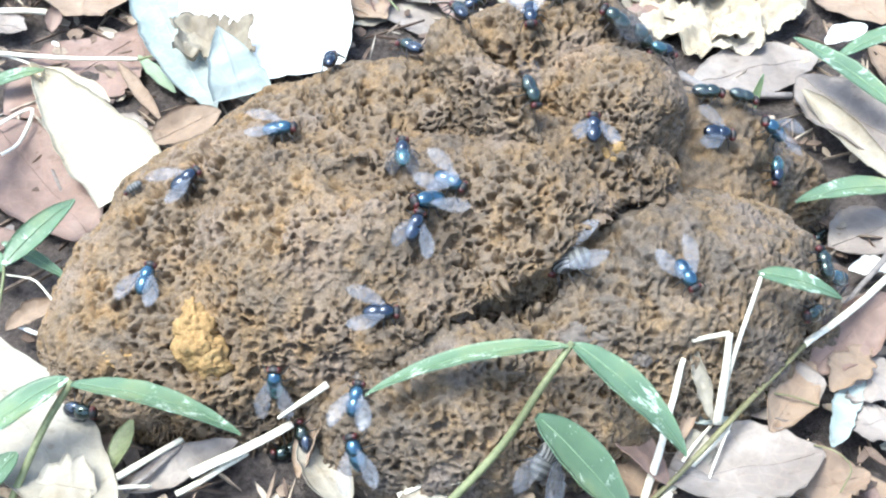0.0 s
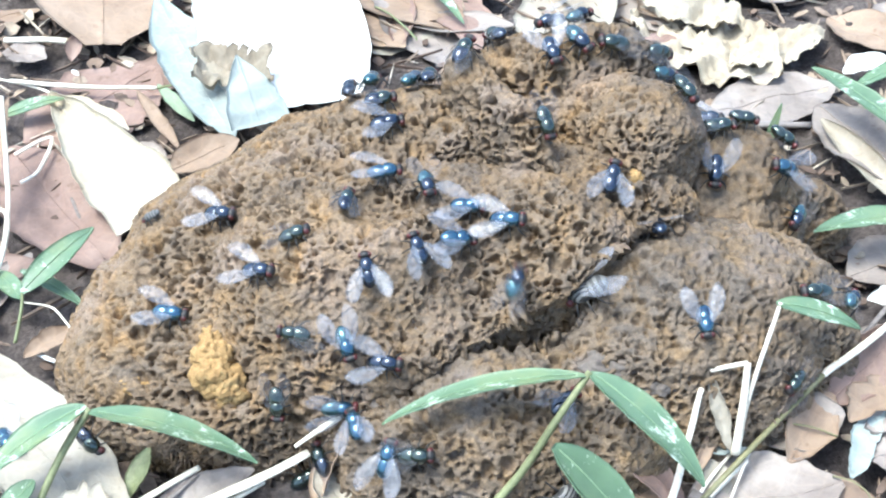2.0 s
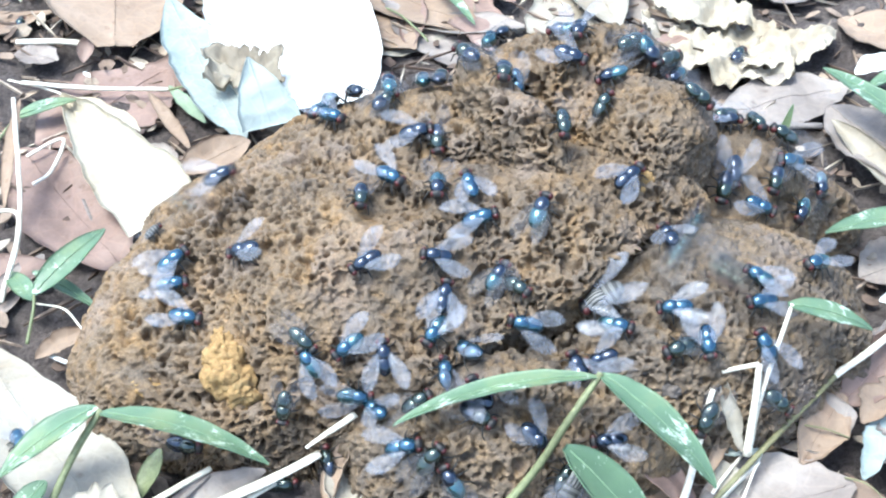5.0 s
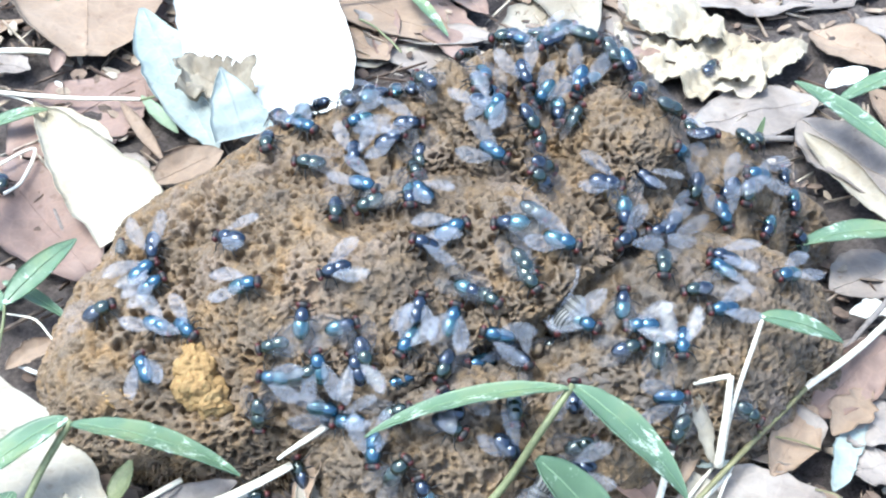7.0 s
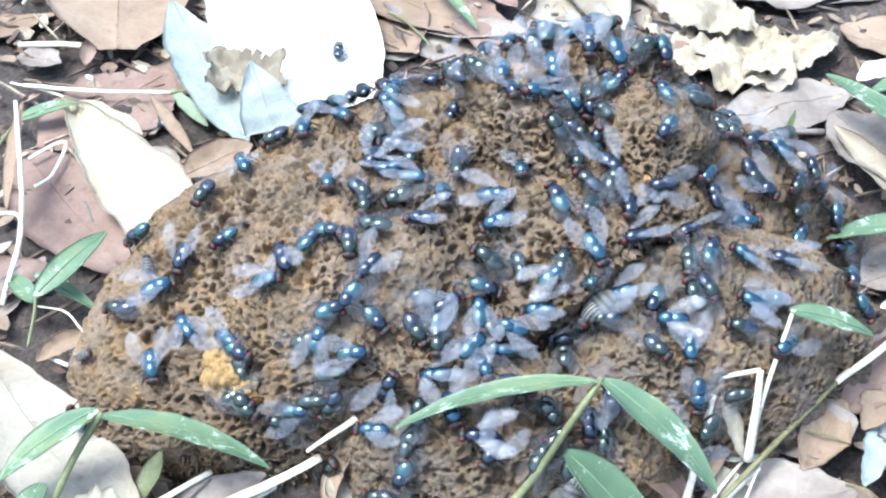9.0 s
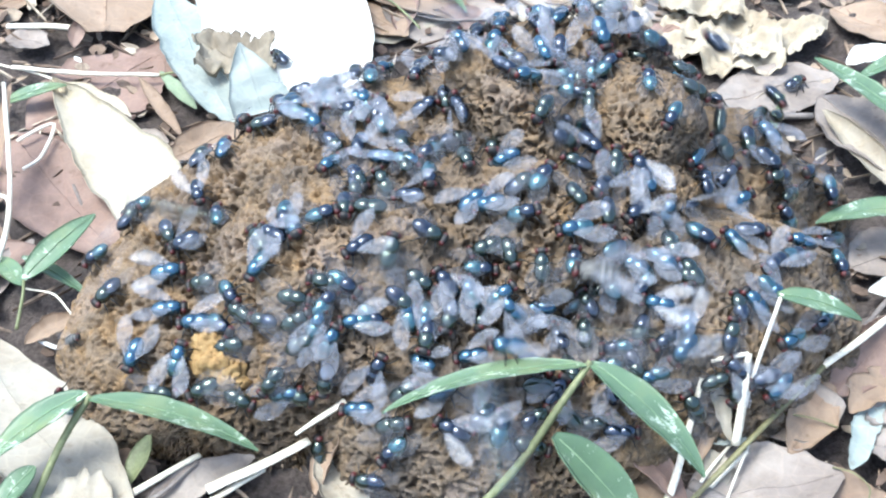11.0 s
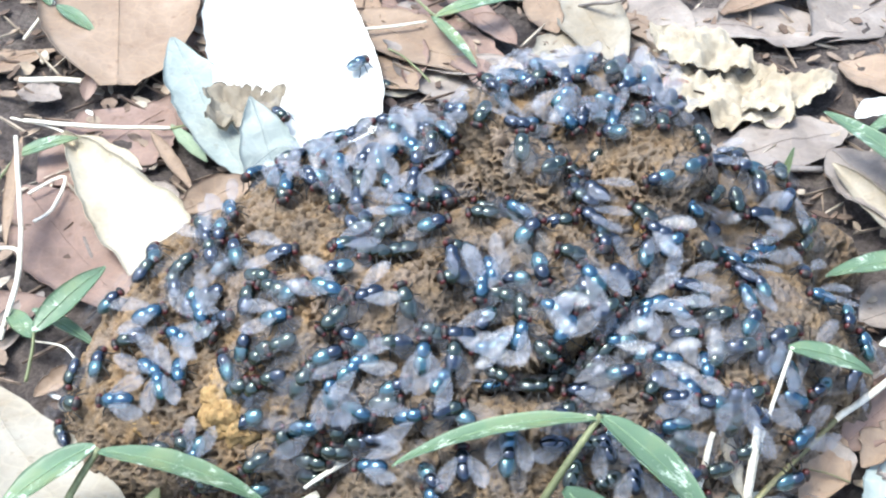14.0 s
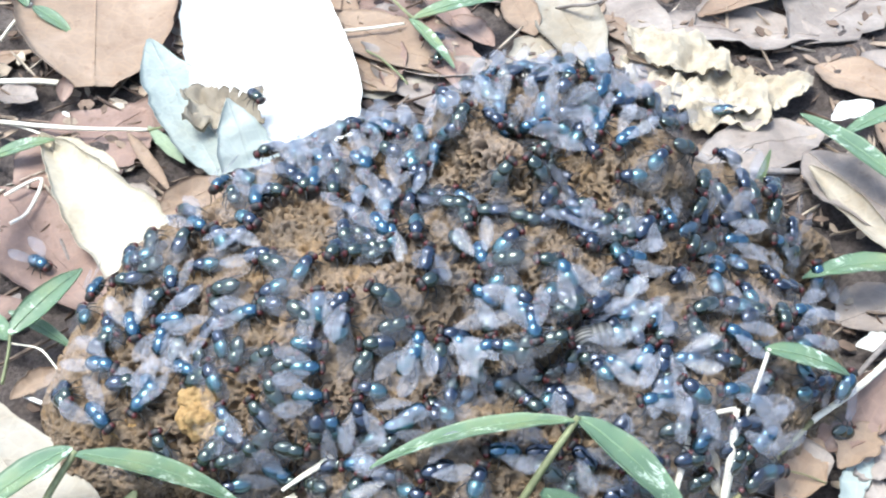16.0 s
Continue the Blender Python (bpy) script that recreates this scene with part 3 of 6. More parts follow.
dead_leaf("crumpled bleached leaf, torn and brittle", BRITTLE, (56, 161, 5), (97, 117, 5), 34, roll=0, curl=0.05, ragged=0.14, crumple=0.17, seed=21, rows=64, cols=36)
dead_leaf("crumpled bleached leaf, torn and brittle", BRITTLE, (58, 169, 7), (89, 142, 8), 20, roll=5, curl=0.08, ragged=0.14, crumple=0.17, seed=22, rows=52, cols=30)
dead_leaf("crumpled bleached leaf scrap", BRITTLE, (82, 124, 5), (115, 145, 6), 18, roll=0, curl=0.1, ragged=0.16, crumple=0.16, seed=23, rows=52, cols=30)
dead_leaf("pinkish pale dead leaf with a smooth surface", TAN, (84, 186, 3), (138, 214, 6), 22, roll=-10, curl=0.14, ragged=0.03, crumple=0.03, seed=24)
dead_leaf("pinkish tan dead leaf lying on dark soil", TAN, (119, 157, 3), (138, 134, 5), 22, roll=0, curl=0.1, seed=25)
dead_leaf("grey brown flat dead leaf behind the dung", GREY, (74, 102, 4), (114, 117, 5), 24, roll=0, curl=0.05, ragged=0.05, seed=26)
dead_leaf("grey dead leaf with a curled pale rim", GREY, (105, 101, 7), (131, 63, 7), 30, roll=0, curl=0.08, ragged=0.05, seed=27, cols=17)
dead_leaf("bleached rolled leaf strip", CREAM, (104, 91, 10), (123, 49, 9), 8, roll=20, curl=0.3, ragged=0.06, seed=28)
dead_leaf("small white leaf scrap", WHITE, (116, 118, 8), (130, 126, 9), 9, roll=0, curl=0.1, ragged=0.1, seed=29)
dead_leaf("grey brown dead leaf with a worn hole", GREY, (50, -50, 6), (86, -44, 7), 27, roll=-8, curl=0.08, ragged=0.12, crumple=0.03, seed=30, cols=17)
dead_leaf("brown pointed dead leaf leaning on the dung", PINK, (36, -34, 12), (50, -52, 6), 11, roll=-20, curl=0.12, ragged=0.05, seed=31)
dead_leaf("folded tan dead leaf", PINK, (87, -19, 7), (109, 1, 14), 14, roll=30, curl=0.2, ragged=0.06, crumple=0.05, seed=32)
dead_leaf("grey brown dead leaf folded double", GREY, (67, -27, 5), (90, -23, 8), 17, roll=14, curl=0.15, ragged=0.08, crumple=0.06, seed=33)
dead_leaf("tan pointed dead leaf beside the dung", TAN, (75, -37, 7), (88, -17, 9), 11, roll=18, curl=0.15, ragged=0.07, crumple=0.05, seed=34)
dead_leaf("pale grey green brittle leaf", MINT, (89, -40, 5), (100, -15, 7), 7, roll=10, curl=0.08, ragged=0.2, seed=35)
dead_leaf("grey torn leaf scrap", GREY, (94, -34, 4), (106, -30, 4), 13, roll=0, curl=0.08, ragged=0.3, crumple=0.08, seed=36)
dead_leaf("tan torn leaf scrap", TAN, (78, -52, 4), (96, -48, 5), 14, roll=10, curl=0.1, ragged=0.3, crumple=0.08, seed=37)
dead_leaf("grey dead leaf beside the dung", GREY, (94, 5, 3), (112, -3, 5), 18, roll=0, curl=0.1, ragged=0.06, seed=38)
dead_leaf("small bleached leaf scrap", WHITE, (104, 19, 6), (116, 20, 6), 7, roll=0, curl=0.15, ragged=0.15, seed=39)
dead_leaf("grey brown dead leaf beside the dung", GREY, (102, 31, 2), (124, 42, 3), 20, roll=0, curl=0.08, seed=40)
dead_leaf("pinkish dead leaf scrap in front of the dung", TAN, (38, -40, 4), (47, -54, 4), 12, roll=0, curl=0.12, ragged=0.15, seed=41)
dead_leaf("curled rust brown dead leaf standing up", TAN, (-27, -34, 13), (-32, -50, 6), 7, roll=35, curl=0.3, ragged=0.08, crumple=0.05, seed=42)
dead_leaf("cream tan folded leaf in front of the dung", CREAM, (-32, -39, 8), (-21, -60, 6), 11, roll=-15, curl=0.12, ragged=0.05, seed=43)
dead_leaf("small yellowish curled leaf on a stem", CREAM, (1, -55, 10), (12, -45, 12), 6, roll=15, curl=0.2, ragged=0.08, crumple=0.06, seed=44)
dead_leaf("cream torn leaf in front of the dung", CREAM, (-10, -59, 6), (6, -48, 6), 9, roll=0, curl=0.1, ragged=0.2, seed=45)
dead_leaf("dull green drooping leaf under grass", MINT, (-29, -45, 4), (-23, -53, 3), 6, roll=0, curl=0.1, seed=46)
dead_leaf("yellow green wilting leaf", STEM, (-71, -35, 9), (-75, -46, 4), 6, roll=20, curl=0.15, ragged=0.03, seed=47)
dead_leaf("grey brown bark like dead leaf", GREY, (-71, -52, 4), (-47, -39, 6), 9, roll=10, curl=0.15, ragged=0.08, crumple=0.05, seed=48)
dead_leaf("cream torn leaf with ragged rim", CREAM, (-90, -54, 9), (-76, -56, 9), 14, roll=5, curl=0.12, ragged=0.2, crumple=0.08, seed=49)
straw("bleached bent straw leaning over the dung", STRAW, [(56, -27, 27), (60, -28, 29), (64, -28, 30)], 0.75, 0.75)
straw("bleached bent straw standing by the dung", STRAW, [(64, -28, 30), (63, -34, 22), (62, -39, 12)], 0.8, 1.1)
straw("bleached straw standing in front of the dung", STRAW, [(54, -30, 24), (50, -41, 14), (44, -56, 3)], 0.7, 1)
straw("thin bleached straw in front of the dung", STRAW, [(65, -39, 10), (57, -45, 6), (47, -56, 3)], 0.6, 0.9)
straw("thin bleached straw in front of the dung", STRAW, [(62, -36, 9), (54, -45, 6), (50, -55, 3)], 0.4, 0.5)
dead_leaf("dry shrivelled pale leaf on a straw", CREAM, (56, -27, 26), (61, -38, 12), 3.4, roll=25, curl=0.3, ragged=0.15, crumple=0.1, seed=50)
straw("long olive grass stem lying slantwise", OLIVE, [(46, -55, 4), (62, -41, 11), (85, -17, 15)], 0.6, 0.8)
straw("bleached end of a long grass stem", STRAW, [(85, -17, 15), (97, -7, 16), (112, 7, 17)], 1, 1)
straw("grey twig lying beside the dung", TWIG, [(93, -6, 10), (105, 8, 12), (116, 21, 13)], 0.7, 0.9)
straw("bleached straw end beside the dung", STRAW, [(-37, -41, 16), (-32, -38, 18), (-26, -34, 20)], 0.5, 1)
straw("bleached flat straw in front of the dung", STRAW, [(-56, -51, 9), (-45, -46, 11), (-34, -40, 13)], 1.6, 1.2, flat=0.45)
straw("bleached flat straw in front of the dung", STRAW, [(-59, -55, 7), (-51, -50, 8), (-44, -45, 9)], 0.9, 0.8)
straw("bleached flat straw in front of the dung", STRAW, [(-73, -50, 6), (-67, -46, 7), (-59, -40, 8)], 0.9, 0.8)
straw("grey straw in front of the dung", TWIG, [(-71, -53, 5), (-65, -48, 6), (-59, -41, 7)], 0.7, 0.6)
straw("bleached straw across dead leaves", STRAW, [(-138, 117, 5), (-115, 113, 6), (-92, 112, 6)], 1, 0.8)
straw("thin green straw across dead leaves", STEM, [(-92, 112, 6), (-84, 115, 6), (-75, 118, 7)], 0.6, 0.2)
straw("bleached straw across dead leaves", STRAW, [(-145, 141, 4), (-133, 140, 5), (-124, 139, 5)], 1.2, 1.3)
straw("thin bleached curved straw", STRAW, [(-128, 79, 6), (-122, 84, 7), (-118, 85, 7), (-119, 72, 6), (-123, 66, 6)], 0.6, 0.6)
straw("bright white straw chip", WHITE, [(-105, -0, 4), (-101, -2, 4), (-98, -3, 4)], 0.7, 0.7)
straw("dry grass stalk standing by dead leaves", STRAW, [(-122, 20, 3), (-119, 39, 16), (-128, 79, 26)], 0.8, 0.6)
straw("dry grass stalk bent at a joint", STRAW, [(-129, 44, 14), (-119, 39, 16), (-121, 22, 6)], 0.7, 0.7)
dead_leaf("dry tan grass leaf hanging down", TAN, (-127, 82, 24), (-125, 46, 14), 5, roll=30, curl=0.25, ragged=0.05, seed=51)
straw("thin curved ochre stalk", STRAW, [(-112, 17, 6), (-104, 14, 7), (-99, 9, 6), (-97, 6, 6)], 0.35, 0.3)
straw("bleached straw behind the dung", STRAW, [(-41, 170, 6), (-28, 172, 6), (-16, 175, 6)], 0.9, 0.6)
straw("dry brown tendril curled up at its tip", TWIG, [(36, 190, 4), (41, 183, 9), (45, 178, 12), (49, 177, 14), (51, 180, 15), (48, 182, 14), (46, 180, 13)], 0.9, 0.7, n=26)
straw("green straw behind the dung", STEM, [(-28, 160, 5), (-22, 154, 5), (-14, 140, 5)], 0.5, 0.4)
straw("grey twig behind the dung", TWIG, [(70, 103, 7), (81, 92, 8), (101, 91, 8)], 1.8, 1.3)
straw("grey twig half buried in leaves", TWIG, [(52, -45, 5), (61, -51, 5), (72, -57, 4)], 2, 1.6)
straw("thin bleached straw under leaves", STRAW, [(-143, 120, 4), (-129, 115, 4), (-123, 111, 4)], 0.5, 0.5)
straw("thin dark stalk among leaves", TWIG, [(-107, 64, 2), (-98, 52, 2), (-91, 43, 2)], 0.6, 0.6)
straw("thin dark stalk among leaves", TWIG, [(-109, 63, 3), (-101, 46, 3), (-94, 35, 3)], 0.6, 0.6)
grass("green shoot with pale blotched blades in front of dung", [(-2, -61, 6), (12, -52, 18), (21, -45, 30), (28, -37, 36)], 1, 0.8, [
    ((27, -38, 36), (-17, -44, 27), 8.5, 20, 0.07),
    ((28, -37, 36), (52, -57, 22), 10.5, -12, 0.07),
    ((20, -50, 27), (41, -65, 8), 14, -10, 0.05)])
grass("green shoot with blotched blades beside dead leaves", [(-94, -58, 9), (-88, -46, 18), (-82, -38, 25)], 0.9, 0.8, [
    ((-83, -37, 25), (-103, -52, 18), 10, 10, 0.06),
    ((-82, -39, 25), (-45, -44, 14), 9.5, -16, 0.07),
    ((-93, -51, 16), (-101, -60, 10), 8, 10, 0.05)])
grass("small green shoot among dead leaves", [(-112, 5, 3), (-111, 12, 8), (-111, 16, 11)], 0.5, 0.4, [
    ((-111, 15, 11), (-96, 36, 15), 8, 10, 0.05),
    ((-114, 26, 9), (-96, 17, 4), 5, -10, 0.04),
    ((-112, 16, 8), (-122, 29, 6), 6, 0, 0.05)])
grass("green blade with a yellow edge among leaves", [(131, 73, 10), (129, 73, 14), (127, 73, 17)], 0.7, 0.6, [
    ((126, 72, 17), (102, 103, 20), 9.5, 5, 0.04),
    ((138, 106, 22), (112, 94, 18), 8, 10, 0.05)])
grass("broad green blade beside the dung", [(129, 42, 5), (125, 41, 10), (122, 43, 13)], 0.7, 0.6, [
    ((123, 43, 13), (92, 36, 14), 10.5, 10, 0.06)])
grass("small yellow green blade behind the dung", [(83, 66, 14), (84, 68, 16), (85, 69, 17)], 0.4, 0.3, [
    ((83, 67, 15), (87, 71, 30), 2.6, 30, 0.03)])
grass("pale shoot with one green blade over dung", [(62, -39, 12), (65, -31, 24), (72, -17, 38)], 0.6, 0.5, [
    ((71, -17, 38), (91, -18, 31), 7, 0, 0.06)], STRAW)
grass("small green shoot among dead leaves behind", [(-150, 167, 3), (-145, 172, 8), (-139, 173, 14)], 0.6, 0.5, [
    ((-138, 171, 14), (-124, 162, 9), 6, 0, 0.04),
    ((-140, 171, 14), (-148, 186, 20), 6, 0, 0.04)], STRAW)
grass("green shoot with two blades behind the dung", [(-28, 208, 4), (-15, 177, 9), (-12, 172, 10)], 0.5, 0.5, [
    ((-13, 172, 10), (21, 179, 14), 8, 0, 0.06),
    ((-14, 172, 10), (1, 148, 6), 4.5, 0, 0.05)])
grass("pale green blade over dead leaves", [(-139, 88, 4), (-136, 94, 6), (-135, 95, 7)], 0.5, 0.5, [
    ((-135, 96, 7), (-118, 104, 8), 6.5, 0, 0.05)])
dead_leaf("brown leaf tip poking out of soil", PINK, (-122, 131, 3), (-121, 139, 8), 5, roll=10, curl=0.2, seed=60)
dead_leaf("small white leaf flake on soil", WHITE, (-121, 126, 3), (-118, 123, 3), 1.6, seed=61)
dead_leaf("grey brittle leaf lying on soil", GREY, (-145, 137, 3), (-130, 132, 3), 12, ragged=0.15, curl=0.1, seed=62)
dead_leaf("tan rolled leaf strip on straws", TAN, (53, -42, 8), (59, -30, 12), 3, roll=20, curl=0.3, seed=63)
dead_leaf("pale torn leaf among straws", CREAM, (57, -37, 8), (59, -46, 5), 7, ragged=0.2, curl=0.1, seed=64)
dead_leaf("pale green leaf under straws", MINT, (55, -34, 9), (66, -35, 9), 5, ragged=0.06, curl=0.1, seed=65)
dead_leaf("ochre dead leaf behind the dung", TAN, (-37, 160, 2), (-18, 140, 2), 16, ragged=0.06, curl=0.06, seed=66)
dead_leaf("grey dead leaf with holes beside the dung", GREY, (97, -14, 6), (106, -28, 6), 14, ragged=0.25, curl=0.1, crumple=0.08, seed=67)
dead_leaf("tan dead leaf with frayed rim", TAN, (91, -25, 8), (103, -11, 9), 9, ragged=0.25, curl=0.12, crumple=0.06, seed=68)
straw("thin pale straw bent into a loop", OLIVE, [(84, -42, 8), (88, -45, 9), (91, -49, 8), (88, -54, 6)], 0.25, 0.25)
straw("thin pale straw on dead leaves", OLIVE, [(72, -27, 10), (81, -28, 9), (87, -30, 8)], 0.3, 0.3)
straw("thin bleached straw among dead leaves", STRAW, [(58, -53, 5), (62, -44, 8), (66, -37, 11)], 0.35, 0.3)
straw("short pale straw on the soil", STRAW, [(-10, -55, 6), (-3, -52, 7), (5, -49, 8)], 0.7, 0.5)
straw("short pale straw on the soil", STRAW, [(-81, -58, 7), (-73, -54, 7), (-65, -52, 6)], 0.5, 0.5)


def scattered_leaves():
    """More dead leaves, as the ground shows them everywhere round the pile."""
    rng = random.Random(5)
    tones = [(TAN, "tan curled dead leaf lying on the soil"), (PINK, "pinkish brown dead leaf lying on the soil"), (GREY, "grey brown dead leaf lying on the soil"), (CREAM, "cream coloured dead leaf lying on the soil")]
    made = 0
    while made < 190:
        x, y = rng.uniform(-230, 230), rng.uniform(-130, 290)
        if ((x - 5) / 100) ** 2 + ((y - 8) / 60) ** 2 < 1:
            continue
        near = abs(x) < 130 and -70 < y < 150
        if near and rng.random() < 0.45:
            continue
        made += 1
        a, length = rng.uniform(0, 6.283), rng.uniform(16, 38) if near else rng.uniform(28, 70)
        material, label = tones[rng.choice((0, 0, 1, 1, 2, 2, 3))]
        dx, dy = math.cos(a) * length / 2, math.sin(a) * length / 2
        low, high, wide = rng.uniform(0.5, 2), rng.uniform(0.5, 4), length * rng.uniform(0.3, 0.55)
        shape = dict(roll=rng.uniform(-10, 10), curl=rng.uniform(-0.06, 0.16), ragged=rng.uniform(0.02, 0.2), crumple=rng.uniform(0.02, 0.08), fat=rng.uniform(0.4, 0.6), seed=500 + made, rows=20, cols=9)
        if not (98 < x < 150 and 132 < y < 186):  # bare soil there
            dead_leaf(label, material, (x - dx, y - dy, low), (x + dx, y + dy, high), wide, **shape)


def crumbs():
    """Broken bits of leaf and twig too many to count."""
    rng = np.random.default_rng(8)
    verts, faces = [], []
    for k in range(4200):
        x, y = rng.uniform(-230, 230), rng.uniform(-130, 260)
        if ((x - 5) / 100) ** 2 + ((y - 5) / 56) ** 2 < 1:
            continue
        long_bit = rng.random() < 0.35
        L, W = (rng.uniform(6, 22), rng.uniform(0.4, 1.2)) if long_bit else (rng.uniform(2.5, 9), rng.uniform(1.5, 5))
        a, tilt, z = rng.uniform(0, 6.283), rng.normal(0, 0.25), rng.uniform(0.3, 2.6)
        ex, ey = np.array((math.cos(a), math.sin(a), tilt)), np.array((-math.sin(a), math.cos(a), rng.normal(0, 0.3)))
        n = 6
        ring = [ex * L / 2 * math.cos(t) * rng.uniform(0.7, 1.1) + ey * W / 2 * math.sin(t) * rng.uniform(0.6, 1.15) for t in np.linspace(0, 6.283, n, endpoint=False)]
        o = len(verts)
        c = np.array((x, y, z + 0.5))
        th = 0.35 if not long_bit else 0.8
        verts += [c + p for p in ring] + [c + p - (0, 0, th) for p in ring]
        faces += [tuple(o + i for i in range(n)), tuple(o + n + i for i in range(n))[::-1]]
        faces += [(o + i, o + n + i, o + n + (i + 1) % n, o + (i + 1) % n) for i in range(n)]
    ob = part("leaf_crumbs", mesh_from("leaf_crumbs", np.array(verts) * MM, faces, False), CRUMBS)
    tagged(ob, "broken brown and straw coloured bits of dead leaf", "leaf litter", kind="stuff")


scattered_leaves()
crumbs()


# ---- flies ----
def ball(name, centre, radii, rings=8, sides=12, pinch=0.0, ribs=0.0):
    """An egg-shaped body part in millimetres, its long axis along y; ribs make segments."""
    verts, faces = [], []
    for i in range(rings + 1):
        a = math.pi * i / rings
        y = math.cos(a)
        r = math.sin(a) * (1 + pinch * y) * (1 + ribs * math.sin(9 * y))
        for j in range(sides):
            b = 2 * math.pi * j / sides
            verts.append((centre[0] + radii[0] * r * math.cos(b), centre[1] + radii[1] * y, centre[2] + radii[2] * r * math.sin(b)))
    for i in range(rings):
        for j in range(sides):
            k = (j + 1) % sides
            faces.append((i * sides + j, i * sides + k, (i + 1) * sides + k, (i + 1) * sides + j))
    return mesh_from(name, np.array(verts) * MM, faces)


def wing_mesh(side, spread, lift):
    """One wing, hinged at the shoulder and pointing back; spread and lift in degrees."""
    u, v = np.linspace(0, 1, 11)[:, None], np.linspace(-1, 1, 5)[None, :]
    long, wide = 8.5, 1.72
    half = wide * (0.16 + 0.84 * np.sin(np.pi * np.clip(u, 0.0, 0.985) ** 1.3) ** 0.7) * np.where(u > 0.9, np.sqrt(np.clip(1 - ((u - 0.9) / 0.1) ** 2, 0.02, 1)), 1)
    along, across = u * long + 0 * v, half * (v + 0.25)
    z = 0.12 * np.sin(np.pi * u) - 0.10 * v * v + 0.03 * np.sin(14 * v + 5 * u)
    a, e = radians(spread), radians(lift)
    x = side * (along * math.sin(a) + across * math.cos(a))
    y = -along * math.cos(a) * math.cos(e) + across * math.sin(a)
    z = z + along * math.sin(e)
    pts = np.stack([side * 1.0 + x, 1.2 + y, 3.5 + z + 0 * x], -1) * MM
    return sheet("wing", pts, 0.00003)


def leg_mesh(side, y0, reach, back):
    pts = np.array([(side * 0.8, y0, 1.5), (side * (0.8 + reach * 0.5), y0 + back * 0.4, 2.0), (side * (0.8 + reach * 0.85), y0 + back * 0.8, 0.7), (side * (0.8 + reach), y0 + back * 1.3, 0.0)]) * MM
    return tube("leg", pts, np.array((0.22, 0.2, 0.13, 0.08)) * MM, 4)


def make_fly(label, group, skin, thorax_skin, wing_skin, spread, lift, size=1.0):
    fly = tagged(new("fly"), label, "fly", group)
    part("thorax", ball("thorax", (0, 1.25, 2.35), (1.75, 2.1, 1.65), pinch=-0.08), thorax_skin, fly)
    part("abdomen", ball("abdomen", (0, -1.1, 2.15), (1.9, 2.45, 1.55), rings=10, pinch=0.12, ribs=0.02), skin, fly)
    head = part("head", ball("head", (0, 3.55, 2.2), (1.45, 0.85, 1.2), 6, 10), BLACK, fly)
    for s in (-1, 1):
        part("eye", ball("eye", (s * 0.88, 3.55, 2.3), (0.62, 0.64, 0.85), 6, 8), EYE_RED, head, "dark red eye")
        part("wing", wing_mesh(s, spread, lift), wing_skin, fly, "clear veined wing")
        for y0, reach, back in ((2.2, 2.0, 1.3), (1.0, 2.7, -0.2), (0.1, 2.4, -2.0)):
            part("leg", leg_mesh(s, y0, reach, back), BLACK, fly)
    size *= 1.1
    fly.scale = (size, size, size)
    return fly


SWARM_LIST = []
WATCHES = (0, 1.5, 3.5, 7, 9, 12.5, 14, 16)
SWARM = "flies gathered on the dung"
MODELS = {
    "b": make_fly("metallic blue blowfly with spread clear wings", SWARM, BLUE, BLUE, WING, 16, 10),
    "t": make_fly("metallic teal blowfly with spread clear wings", SWARM, TEAL, BLUE, WING, 12, 6),
    "i": make_fly("dark blue blowfly with spread clear wings", SWARM, INDIGO, INDIGO, WING, 20, 14),
    "g": make_fly("shiny dark green blowfly with folded wings", SWARM, BRONZE, BRONZE, GLASSY, 6, 0),
    "n": make_fly("shiny blue black blowfly with folded wings", SWARM, INDIGO, BRONZE, GLASSY, 8, 1),
    "c": make_fly("shiny teal blue blowfly with folded wings", SWARM, TEAL, INDIGO, GLASSY, 7, 1),
    "F": make_fly("large grey flesh fly with striped thorax", SWARM, CHEQUERS, STRIPES, WING, 17, 5, 1.3),
    "s": make_fly("small grey banded fly with folded wings", SWARM, CHEQUERS, CHEQUERS, GLASSY, 8, 2, 0.6),
}
used_models = set()


def perch(x, y, z, heading):
    """A resting pose on the nearest dung, or as given; millimetres and degrees (0: towards +x, 90: towards +y)."""
    p, up, best, at = Vector((x, y, z)) * MM, Vector((0, 0, 1)), 0.009, None
    for skin in SKINS:
        place, n, _, far = skin.find_nearest(p, 0.03)
        if place is not None and far < best:
            best, at, host = far, place, skin
    if at is not None:
        total = Vector((0, 0, 0))
        for dx, dy, dz in ((0, 0, 0), (3, 0, 0), (-3, 0, 0), (0, 3, 0), (0, -3, 0), (0, 0, 3)):
            place, n, _, _ = host.find_nearest(at + Vector((dx, dy, dz)) * MM)
            total = total + (n if n.z > -0.2 else -n)
        up = total.normalized()
        p = at + up * 0.0002
    fwd = Vector((math.cos(radians(heading)), math.sin(radians(heading)), 0))
    fwd = (fwd - up * fwd.dot(up)).normalized()
    side = fwd.cross(up)
    m = Matrix((side, fwd, up)).transposed().to_4x4()
    m.translation = p
    return m


